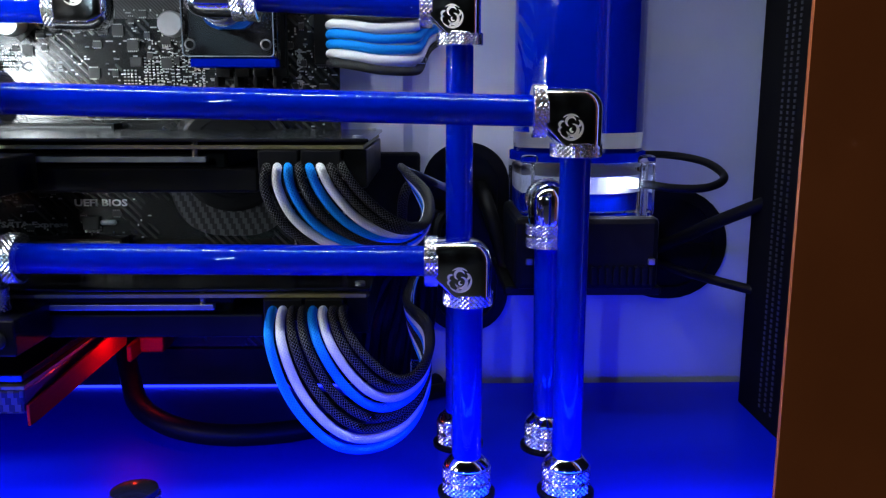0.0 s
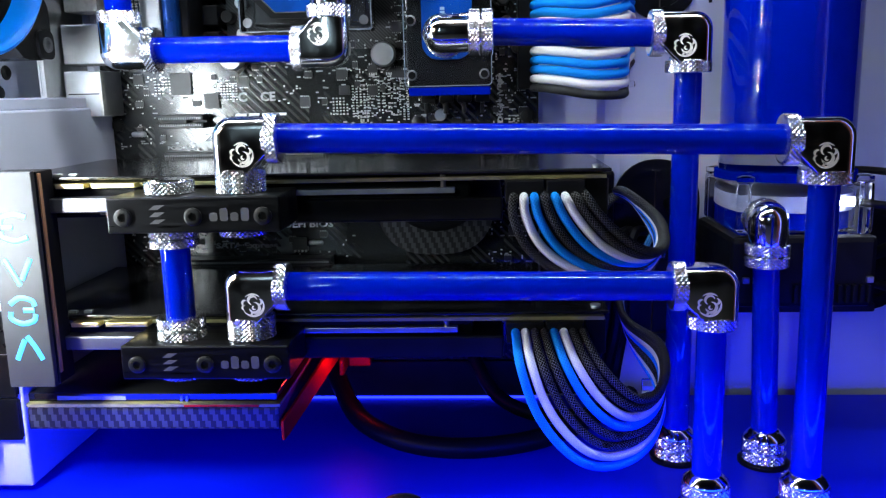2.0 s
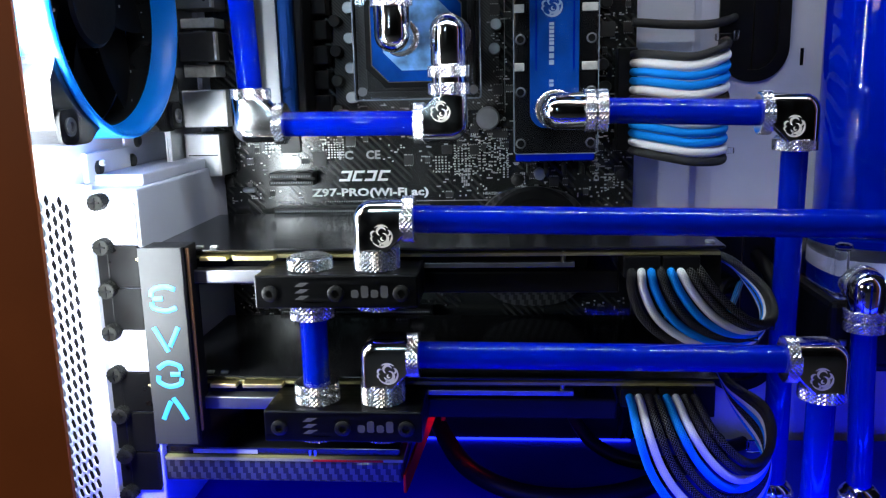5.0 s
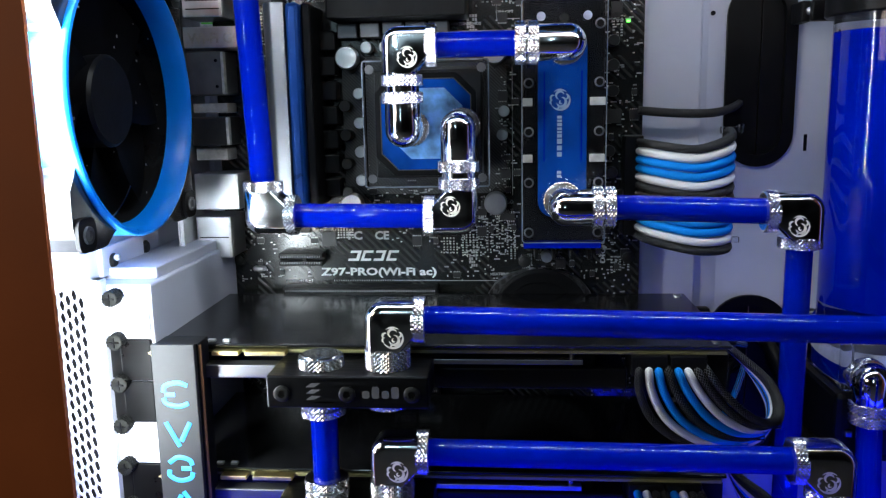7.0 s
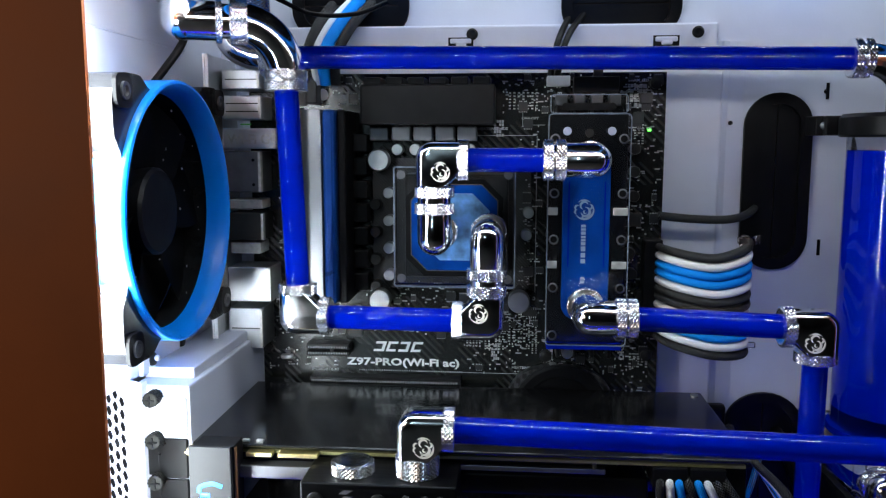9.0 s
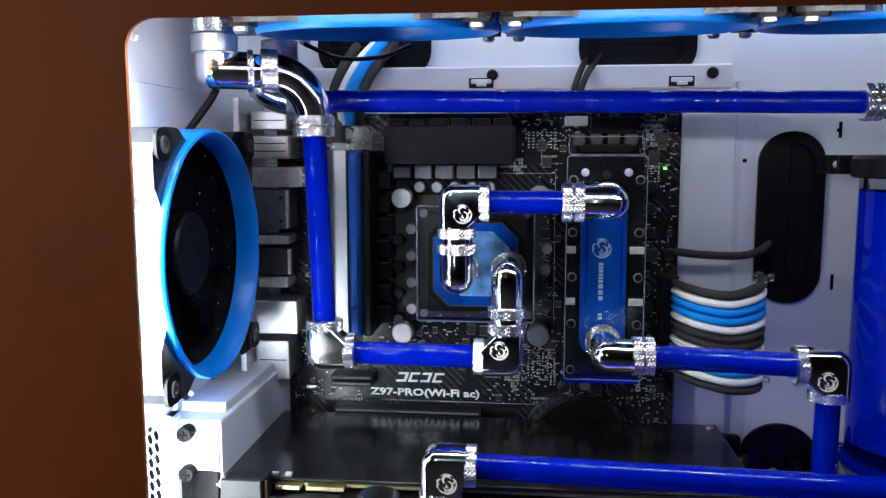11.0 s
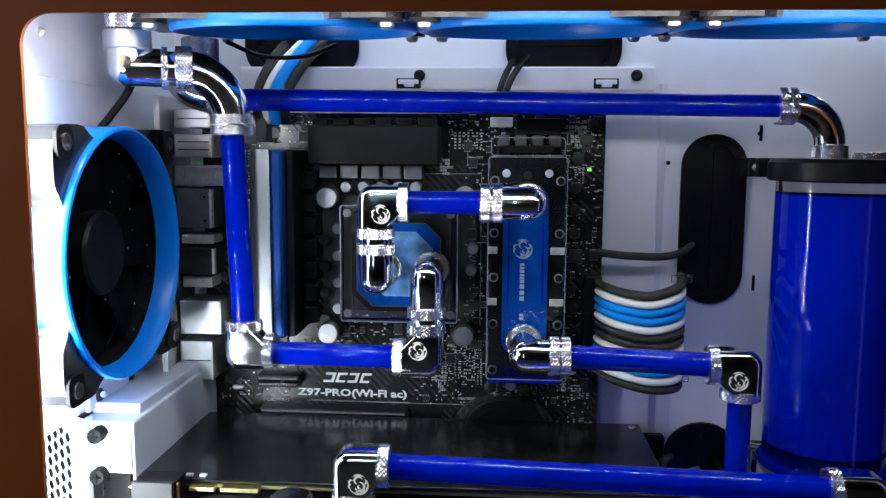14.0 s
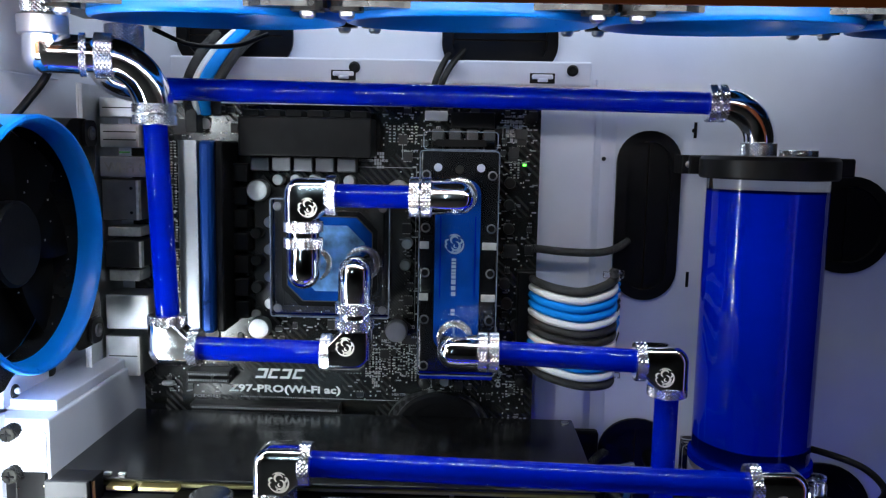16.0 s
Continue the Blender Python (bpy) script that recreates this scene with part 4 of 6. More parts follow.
part("cover_edge", plate_with_holes(BM(), rounded(-0.1986, -0.1314, 0.2087, 0.2756, 0.0014, 3), [rounded(-0.1979, -0.1321, 0.2094, 0.2749, 0.0010, 3)], 0.0008, (0, 0.4036, 0), (1, 0, 0), (0, 0, 1)), M_EDGE, cpu, "pale rim painted as light along the cover edge")
for x in (-0.1945, -0.1355):
    for z in (0.2135, 0.271):
        part("cover_screw", lathe(BM(), [(0.0024, 0), (0.0024, 0.0008), (0.0012, 0.0008)], (x, 0.404, z), (0, -1, 0), 16), M_GREYMETAL, cpu)
for x, z in ((-0.2098, 0.2785), (-0.2098, 0.1975), (-0.1288, 0.1975), (-0.1288, 0.2795)):
    nut = part("thumb_nut", lathe(BM(), [(0.0042, 0), (0.0042, 0.013), (0.0064, 0.0132), (0.0064, 0.0185), (0.0057, 0.0195)], (x, 0.4395, z), (0, -1, 0), 28), M_STEEL, cpu, "round silver thumb nut", True)
    bm = BM()
    box(bm, (-0.006, -0.0005, -0.006), (0.006, 0.0005, 0.006))
    bmesh.ops.transform(bm, matrix=pose(x, 0.4345, z, 0, 45, 0), verts=bm.verts)
    part("nut_plate", bm, M_STEELDARK, nut)

# ---- heatsinks and coils ----
M_DARKBLUE = mat("dark_blue_metal", (0.006, 0.06, 0.30), rough=0.3, metal=0.5, var=0.1)
hs = tagged(empty("side_heatsink", (-0.238, 0.43, 0.252)), "tall silver and blue brushed aluminium heatsink on the board", "heatsink")
bm = BM()
outline_prism(bm, [(-0.2515, 0.4395), (-0.2515, 0.412)] + [(-0.2445 + 0.007 * math.cos(radians(180 + 9 * i)), 0.412 + 0.010 * math.sin(radians(180 + 9 * i))) for i in range(1, 11)] + [(-0.2385, 0.402), (-0.2385, 0.4395)], -0.109, (0, 0, 0.1975), (1, 0, 0), (0, 1, 0))
bmesh.ops.translate(bm, verts=bm.verts, vec=(0, 0, 0.109 if min(v.co.z for v in bm.verts) < 0.19 else 0))
part("silver_rail", bm, M_RAIL, hs, "brushed silver rail", True)
part("blue_rail", box(BM(), (-0.2385, 0.4035, 0.1975), (-0.2310, 0.4395, 0.3065), 0.0022), M_DARKBLUE, hs, "dark blue rail")
part("black_rail", box(BM(), (-0.2310, 0.409, 0.1975), (-0.2262, 0.4395, 0.3065), 0.001), M_BLACK, hs)
hs = tagged(empty("top_heatsink", (-0.18, 0.43, 0.31)), "long black aluminium heatsink above the processor socket", "heatsink")
part("block", box(BM(), (-0.2185, 0.4125, 0.2985), (-0.1435, 0.4395, 0.3205), 0.001), M_BLACK, hs)
for i in range(6):
    x = -0.2165 + i * 0.0122
    part("fin", box(BM(), (x, 0.415, 0.3205), (x + 0.0095, 0.4345, 0.3245), 0.0006), M_BLACK, hs)


for i in range(5):
    x = -0.2165 + i * 0.0128
    tagged(part("coil", box(BM(), (x, 0.4305, 0.2895), (x + 0.0112, 0.4398, 0.2978), 0.0008), M_GREYMETAL, mb))
for i in range(7):
    z = 0.2015 + i * 0.0136
    tagged(part("coil", box(BM(), (-0.2262, 0.4285, z), (-0.2175, 0.4398, z + 0.0105), 0.0008), M_BLACK, mb))
def capacitor(x, z, r=0.0033, h=0.0085, m=M_STEEL):
    c = part("capacitor", lathe(BM(), [(r * 0.97, 0), (r, 0.0006), (r, h - 0.0006), (r * 0.9, h)], (x, MBY - 0.0001, z), (0, -1, 0), 20), m, mb, "silver capacitor" if m is M_STEEL else "dark capacitor", True)
for i in range(4):
    capacitor(-0.2058, 0.2103 + i * 0.0163)
    capacitor(-0.2138, 0.2035 + i * 0.0163, 0.0033, 0.0085, M_STEELDARK)
M_HATCH = mat("hatched_board", (0.02, 0.02, 0.02), rough=0.4, var=0)
hatch_wave = M_HATCH.node_tree.nodes.new("ShaderNodeTexWave")
hatch_wave.wave_type, hatch_wave.bands_direction = "BANDS", "DIAGONAL"
hatch_wave.inputs["Scale"].default_value = 330
hatch_ramp = M_HATCH.node_tree.nodes.new("ShaderNodeMix")
hatch_ramp.data_type = "RGBA"
hatch_ramp.inputs[6].default_value = (0.006, 0.006, 0.006, 1)
hatch_ramp.inputs[7].default_value = (0.055, 0.055, 0.055, 1)
hatch_coord = M_HATCH.node_tree.nodes.new("ShaderNodeTexCoord")
M_HATCH.node_tree.links.new(hatch_coord.outputs["Object"], hatch_wave.inputs["Vector"])
M_HATCH.node_tree.links.new(hatch_wave.outputs["Fac"], hatch_ramp.inputs[0])
M_HATCH.node_tree.links.new(hatch_ramp.outputs[2], M_HATCH.node_tree.nodes["Principled BSDF"].inputs["Base Color"])
part("hatched_area", box(BM(), (-0.2165, MBY - 0.00012, 0.2015), (-0.1225, MBY - 0.00002, 0.2795)), M_HATCH, mb, "finely hatched print round the socket")
for i in range(5):
    capacitor(-0.2005 + i * 0.0105, 0.2845, 0.0033)
for x, z in ((-0.1, 0.165), (-0.108, 0.1545), (-0.064, 0.272), (-0.064, 0.258), (-0.0655, 0.225), (-0.064, 0.213), (-0.058, 0.2), (-0.064, 0.285), (-0.125, 0.235), (-0.124, 0.248)):
    capacitor(x, z, 0.0032, 0.0085, M_STEELDARK if x > -0.07 else M_STEEL)

# slots
def slot(name_z, x0, x1, label):
    s = tagged(empty("expansion_slot", ((x0 + x1) / 2, 0.438, name_z)), label, "slot", "expansion slots")
    bm = BM()
    box(bm, (x0, 0.4292, name_z - 0.0038), (x1, 0.4398, name_z - 0.0008), 0.0003)
    box(bm, (x0, 0.4292, name_z + 0.0008), (x1, 0.4398, name_z + 0.0038), 0.0003)
    box(bm, (x0, 0.4345, name_z - 0.0009), (x1, 0.4398, name_z + 0.0009))
    box(bm, (x0 + 0.0145, 0.4295, name_z - 0.001), (x0 + 0.0165, 0.4398, name_z + 0.001))
    part("housing", bm, M_BLACK, s)
    bm = BM()
    n = int((x1 - x0) / 0.001)
    for i in range(n):
        x = x0 + 0.0012 + i * 0.001
        if x < x1 - 0.001:
            box(bm, (x, 0.4288, name_z + 0.0012), (x + 0.0004, 0.4294, name_z + 0.0024))
            box(bm, (x, 0.4288, name_z - 0.0024), (x + 0.0004, 0.4294, name_z - 0.0012))
    tagged(part("contact_row", bm, M_GREYPRINT, s), kind="stuff")
slot(0.1645, -0.2562, -0.2302, "short black expansion slot on the board")
slot(0.1440, -0.2545, -0.1635, "long black expansion slot holding the upper card")
slot(0.1035 - 0.0203, -0.2545, -0.1635, "long black expansion slot holding the lower card")
slot(0.042, -0.2545, -0.1635, "long black expansion slot holding the sound card")

# bridge chip heatsink
hs = tagged(empty("chipset_heatsink", (-0.104, 0.43, 0.122)), "flat black carbon-patterned chipset heatsink with rounded corners", "heatsink")
part("cover", outline_prism(BM(), [(-0.104 + 0.033 * math.copysign(abs(math.cos(radians(a))) ** 0.75, math.cos(radians(a))), 0.1225 + 0.0345 * math.copysign(abs(math.sin(radians(a))) ** 0.75, math.sin(radians(a)))) for a in range(0, 360, 8)], 0.007, (0, 0.4385, 0), (1, 0, 0), (0, 0, 1)), M_CARBON, hs, smooth=False)
part("cap", lathe(BM(), [(0.0285, 0), (0.0285, 0.002), (0.0265, 0.0026), (0.0215, 0.0026), (0.0205, 0.0020), (0.0, 0.0020)], (-0.1035, 0.4316, 0.1300), (0, -1, 0), 40), M_BLACK, hs, "round black cap")

# small parts soldered all over the board
rnd = random.Random(7)
black, tin, pale = BM(), BM(), BM()
KEEP = ((-0.236, -0.162, 0.1495, 0.1695), (-0.194, -0.160, 0.101, 0.109), (-0.258, -0.228, 0.159, 0.170), (-0.220, -0.190, 0.172, 0.182), (-0.258, -0.16, 0.138, 0.150))
TAKEN = []
def free(x0, x1, z0, z1):
    if any(a < x1 and x0 < b and c < z1 and z0 < d for a, b, c, d in TAKEN):
        return False
    TAKEN.append((x0, x1, z0, z1))
    return True
def scatter(x0, x1, z0, z1, n):
    for _ in range(n):
        x, z = rnd.uniform(x0, x1), rnd.uniform(z0, z1)
        if any(a < x + 0.003 and x < b and c < z + 0.003 and z < d for a, b, c, d in KEEP):
            continue
        k = rnd.random()
        if k < 0.18:
            w, h = rnd.choice(((0.003, 0.003), (0.0045, 0.003), (0.0055, 0.0055)))
            if not free(x - 0.0004, x + w + 0.0004, z - 0.001, z + h + 0.001):
                continue
            box(black, (x, MBY - 0.0012, z), (x + w, MBY - 0.0001, z + h))
            m = int(w / 0.001)
            for i in range(m):
                box(tin, (x + 0.0003 + i * 0.001, MBY - 0.0004, z - 0.0006), (x + 0.0007 + i * 0.001, MBY - 0.0001, z))
                box(tin, (x + 0.0003 + i * 0.001, MBY - 0.0004, z + h), (x + 0.0007 + i * 0.001, MBY - 0.0001, z + h + 0.0006))
        elif k < 0.75:
            x, z = round(x / 0.0017) * 0.0017, round(z / 0.0013) * 0.0013
            w, h = (0.0010, 0.0006) if rnd.random() < 0.6 else (0.0006, 0.0010)
            if not free(x, x + w, z, z + h):
                continue
            box(tin, (x, MBY - 0.0006, z), (x + w, MBY - 0.0001, z + h))
        else:
            w = rnd.uniform(0.001, 0.0035)
            box(pale, (x, MBY - 0.00015, z), (x + w, MBY - 0.00005, z + 0.0007))
scatter(-0.285, -0.055, 0.150, 0.195, 620)
scatter(-0.15, -0.118, 0.165, 0.192, 160)
scatter(-0.07, -0.05, 0.16, 0.325, 260)
scatter(-0.275, -0.255, 0.2, 0.32, 160)
scatter(-0.14, -0.05, 0.305, 0.326, 220)
scatter(-0.25, -0.215, 0.307, 0.326, 60)
scatter(-0.285, -0.15, 0.06, 0.14, 420)
scatter(-0.075, -0.05, 0.05, 0.15, 160)
scatter(-0.13, -0.118, 0.2, 0.3, 80)
scatter(-0.225, -0.13, 0.195, 0.206, 80)
def bank(x0, z0, cols, rows, px, pz, w, h):
    """A regular bank of tiny two-ended parts: dark bodies with bright tinned ends."""
    for i in range(cols):
        for j in range(rows):
            if rnd.random() < 0.18:
                continue
            x, z = x0 + i * px, z0 + j * pz
            box(black, (x, MBY - 0.0007, z), (x + w, MBY - 0.0001, z + h))
            box(tin, (x, MBY - 0.0008, z - 0.0003), (x + w, MBY - 0.0001, z + 0.0003))
            box(tin, (x, MBY - 0.0008, z + h - 0.0003), (x + w, MBY - 0.0001, z + h + 0.0003))
bank(-0.1600, 0.1665, 5, 3, 0.0019, 0.0034, 0.0009, 0.0019)
bank(-0.1490, 0.1650, 6, 6, 0.0021, 0.0030, 0.0010, 0.0016)
bank(-0.1350, 0.1700, 4, 5, 0.0030, 0.0036, 0.0014, 0.0020)
bank(-0.1230, 0.1630, 3, 7, 0.0022, 0.0027, 0.0010, 0.0015)
bank(-0.2260, 0.1760, 8, 4, 0.0017, 0.0029, 0.0008, 0.0015)
bank(-0.0630, 0.1560, 5, 3, 0.0024, 0.0030, 0.0012, 0.0017)
bank(-0.0640, 0.2880, 3, 4, 0.0022, 0.0030, 0.0011, 0.0016)
bank(-0.1360, 0.3080, 7, 3, 0.0026, 0.0036, 0.0012, 0.0018)
bank(-0.2690, 0.2050, 4, 30, 0.0023, 0.0034, 0.0010, 0.0018)
bank(-0.2600, 0.1800, 5, 3, 0.0021, 0.0033, 0.0010, 0.0017)
for x, z in ((-0.1395, 0.1885), (-0.1300, 0.1885), (-0.1230, 0.1855), (-0.1560, 0.1865)):
    box(black, (x, MBY - 0.0016, z), (x + 0.0050, MBY - 0.0001, z + 0.0040))
    for i in range(4):
        box(tin, (x + 0.0004 + i * 0.0012, MBY - 0.0006, z - 0.0012), (x + 0.0010 + i * 0.0012, MBY - 0.0001, z))
        box(tin, (x + 0.0004 + i * 0.0012, MBY - 0.0006, z + 0.0040), (x + 0.0010 + i * 0.0012, MBY - 0.0001, z + 0.0052))
tagged(part("small_chip", black, M_SMD, mb, "small black chips"), kind="stuff")
tagged(part("solder_part", tin, M_TIN, mb, "tiny tinned parts"), kind="stuff")
tagged(part("fine_print", pale, M_GREYPRINT, mb, "fine pale print"), kind="stuff")


# ---- fans ----
def circle(cx, cy, r, n=40):
    return [(cx + r * math.cos(math.tau * i / n), cy + r * math.sin(math.tau * i / n)) for i in range(n)]


def fan(m, label, group, screws=True):
    """A 120 mm fan: square frame with eared corners, coloured ring, seven curved blades. Faces +z of m."""
    e = tagged(empty("case_fan", m.translation), label, "fan", group)

    def put(name, bm, material, parent, lab="", smooth=False):
        bmesh.ops.transform(bm, matrix=m, verts=bm.verts)
        return part(name, bm, material, parent, lab, smooth)
    bm = BM()
    holes = [circle(0, 0, 0.0578, 48)] + [circle(sx * 0.0525, sy * 0.0525, 0.0024, 12) for sx in (1, -1) for sy in (1, -1)]
    edge = []
    for i in range(120):
        a = math.tau * i / 120
        d = abs((math.degrees(a) % 90) - 45)
        sq = 0.060 / max(abs(math.cos(a)), abs(math.sin(a)))
        ear = min(sq, 0.0795)
        k = min(1.0, max(0.0, (21 - d) / 7))
        k = k * k * (3 - 2 * k)
        rr = 0.0590 + (ear - 0.0590) * k
        edge.append((rr * math.cos(a), rr * math.sin(a)))
    plate_with_holes(bm, edge, holes, 0.0235, (0, 0, -0.0235), (1, 0, 0), (0, 1, 0))
    put("frame", bm, M_FANFRAME, e, "black fan frame")
    bm = BM()
    plate_with_holes(bm, circle(0, 0, 0.0602, 64), [circle(0, 0, 0.0579, 64)], 0.0235, (0, 0, -0.0240), (1, 0, 0), (0, 1, 0))
    put("shroud", bm, M_BLUERING, e, "blue outer band between the corners", True)
    # one smooth trumpet-shaped lip, open in the middle
    bm = BM()
    lip = [(0.0602, -0.0006), (0.0604, 0.0014), (0.0598, 0.0027), (0.0586, 0.0031), (0.0574, 0.0022), (0.0562, 0.0000), (0.0552, -0.0035), (0.0546, -0.0085), (0.0560, -0.0088), (0.0575, -0.0010)]
    rings = [[bm.verts.new((r * math.cos(math.tau * i / 72), r * math.sin(math.tau * i / 72), h)) for i in range(72)] for r, h in lip]
    for p, q in zip(rings, rings[1:] + rings[:1]):
        for i in range(72):
            bm.faces.new((p[i], p[(i + 1) % 72], q[(i + 1) % 72], q[i]))
    put("ring", bm, M_BLUERING, e, "bright blue trim ring", True)
    # Added black disc, shuts off the light from behind the blades.
    put("dark_disc", lathe(BM(), [(0.0575, -0.0252), (0.0575, -0.0242)], (0, 0, 0), (0, 0, 1), 40), M_RUBBER, e)
    put("hub", lathe(BM(), [(0.0205, -0.024), (0.0205, -0.011), (0.019, -0.0095), (0.0, -0.0092)], (0, 0, 0), (0, 0, 1), 36), M_RUBBER, e, smooth=True)
    for b in range(7):
        bm = BM()
        rows = []
        for i in range(6):
            r = 0.020 + (0.0535 - 0.020) * i / 5
            row = []
            for j in range(5):
                a = math.tau * b / 7 + 0.28 * i / 5 + (j / 4 - 0.5) * (0.86 + 0.1 * i / 5)
                row.append(bm.verts.new((r * math.cos(a), r * math.sin(a), -0.0128 - 0.0095 * j / 4)))
            rows.append(row)
        for p, q in zip(rows, rows[1:]):
            for j in range(4):
                bm.faces.new((p[j], p[j + 1], q[j + 1], q[j]))
        bmesh.ops.solidify(bm, geom=bm.faces[:], thickness=0.0011)
        put("blade", bm, M_BLACKBLADE, e, smooth=True)
    for sx in (1, -1):
        for sy in (1, -1):
            put("rubber_corner", plate_with_holes(BM(), rounded(sx * 0.0525 - 0.0068, sx * 0.0525 + 0.0068, sy * 0.0525 - 0.0068, sy * 0.0525 + 0.0068, 0.004, 4), [circle(sx * 0.0525, sy * 0.0525, 0.0021, 12)], 0.0016, (0, 0, 0.0), (1, 0, 0), (0, 1, 0)), M_RUBBER, e)
            if screws:
                put("screw", lathe(BM(), [(0.0034, 0.0016), (0.0034, 0.0034), (0.0022, 0.0046), (0.0, 0.0046)], (sx * 0.0525, sy * 0.0525, 0), (0, 0, 1), 18), M_STEEL, e, smooth=True)
    for sx, sy in ((1, 1), (-1, 1), (1, -1), (-1, -1)):
        if not screws:
            put("grommet_ring", lathe(BM(), [(0.0036, 0.0014), (0.0036, 0.0026), (0.0022, 0.0026), (0.0020, 0.0012)], (sx * 0.0525, sy * 0.0525, 0), (0, 0, 1), 20), M_GREYMETAL, e)
    return e


M_FANFRAME = mat("fan_frame_black", (0.012, 0.012, 0.013), rough=0.22, spec=0.4, var=0.2, scale=90)
M_BLACKBLADE = mat("blade_black", (0.004, 0.004, 0.0045), rough=0.45, spec=0.12, var=0.3, scale=70)
# rear fan faces into the case
rear_fan = fan(Matrix(((0, 0, 1, -0.2882), (1, 0, 0, 0.3275), (0, 1, 0, 0.2565), (0, 0, 0, 1))), "black rear case fan with a bright blue trim ring", "rear fan", False)
lint = BM()
lr = random.Random(31)
for _ in range(22):
    a, r = lr.uniform(0, math.tau), 0.052 * math.sqrt(lr.random())
    y, z, w, h = 0.3275 + r * math.cos(a), 0.2565 + r * math.sin(a), lr.uniform(0.0003, 0.0012), lr.uniform(0.0003, 0.0013)
    box(lint, (-0.2982, y, z), (-0.2979, y + w, z + h))
tagged(part("lint", lint, M_GREYPRINT, rear_fan, "pale specks of dust"), kind="stuff")
# roof fans face down, leaning a little towards the window
for i in range(4):
    fan(pose(-0.2108 + 0.1216 * i, 0.3585, 0.3667, 180 + 4.5, 0, 0), "black radiator fan with a bright blue trim ring", "roof fans")
rad = tagged(empty("radiator", (-0.03, 0.3575, 0.395)), "slim black radiator carrying four fans under the case roof", "radiator")
part("core", box(BM(), (-0.268, 0.30, 0.3985), (0.212, 0.415, 0.4225), 0.001), M_BLACK, rad)
part("end_tank", box(BM(), (-0.306, 0.30, 0.372), (-0.2715, 0.415, 0.4225), 0.003), M_BLACK, rad)
part("front_rail", box(BM(), (-0.306, 0.2955, 0.3985), (0.215, 0.2968, 0.4225), 0.0004), M_GREYMETAL, rad)
part("rear_rail", box(BM(), (-0.306, 0.4192, 0.3985), (0.215, 0.4205, 0.4225), 0.0004), M_GREYMETAL, rad)

# ---- rear ports ----
plate = tagged(empty("port_shield", (-0.299, 0.42, 0.25)), "thin steel rear port shield along the edge of the board", "shield")
part("sheet", box(BM(), (-0.3005, 0.394, 0.166), (-0.2995, 0.444, 0.336)), M_STEEL, plate)
part("folded_edge", box(BM(), (-0.2995, 0.394, 0.166), (-0.2972, 0.3952, 0.336), 0.0004), M_STEEL, plate)


def port(label, x1, y0, z0, z1, m, extra=None, cat="port"):
    e = tagged(empty("rear_port", ((x1 - 0.298) / 2, 0.43, z0)), label, cat, "rear ports")
    part("shell", box(BM(), (-0.2985, y0, z0), (x1, 0.4398, z1), 0.0007), m, e)
    # folded lip round the front edge
    part("lip", box(BM(), (x1 - 0.0012, y0 - 0.0005, z0 + 0.0004), (x1 + 0.0004, y0 + 0.0035, z1 - 0.0004), 0.0003), M_TIN, e)
    if extra:
        extra(e)
    return e


def seams(n, x1, y0, z0, z1):
    def f(e):
        for i in range(n):
            z = z0 + (z1 - z0) * (i + 1) / (n + 1)
            part("seam", box(BM(), (-0.2965, y0 - 0.0003, z - 0.0003), (x1 - 0.001, y0 + 0.0002, z + 0.0003)), M_STEELDARK, e)
    return f


M_DULL = mat("dull_shield", (0.16, 0.16, 0.16), rough=0.4, metal=0.8, var=0.2, scale=90)
port("pale silver audio connector on the board edge", -0.277, 0.4165, 0.3185, 0.3295, M_STEEL, seams(1, -0.277, 0.4165, 0.3185, 0.3295))
port("silver twin connector with folded springs", -0.2765, 0.4165, 0.3015, 0.315, M_STEEL, seams(2, -0.2765, 0.4165, 0.3015, 0.315))
wifi = port("long silver wireless module shell with embossed lettering", -0.268, 0.415, 0.2850, 0.2965, M_STEEL, cat="wireless module")
glyphs("Wi-Fi GO!", 0.0075, (-0.2955, 0.4149, 0.2879), M_TIN, "embossed_lettering", wifi)
port("silver shielded box connector", -0.2775, 0.4165, 0.2600, 0.2835, M_DULL)
for z in (0.2645, 0.2785):
    part("dimple", rod(BM(), (-0.2815, 0.4161, z), (-0.2815, 0.4170, z), 0.0009, 10), M_RUBBER, bpy.data.objects["rear_port.003"])
port("small silver stacked connector", -0.279, 0.4225, 0.2500, 0.2555, M_TIN)
port("black video connector block", -0.2775, 0.4185, 0.2320, 0.2480, M_SMD)
port("small silver stacked connector", -0.2805, 0.4225, 0.2235, 0.2305, M_TIN)
port("bright silver shielded double connector", -0.2735, 0.4165, 0.1960, 0.2165, M_STEEL)
port("bright silver network connector with two stacked sockets", -0.2785, 0.4145, 0.1685, 0.1925, M_STEEL, seams(1, -0.2785, 0.4145, 0.1685, 0.1925))
part("status_glow", box(BM(), (-0.290, 0.4215, 0.2986), (-0.284, 0.4225, 0.2993)), mat("dim_green_glow", (0.02, 0.2, 0.02), emit=(0.1, 0.8, 0.05), power=0.12, var=0), bpy.data.objects["rear_port.001"])

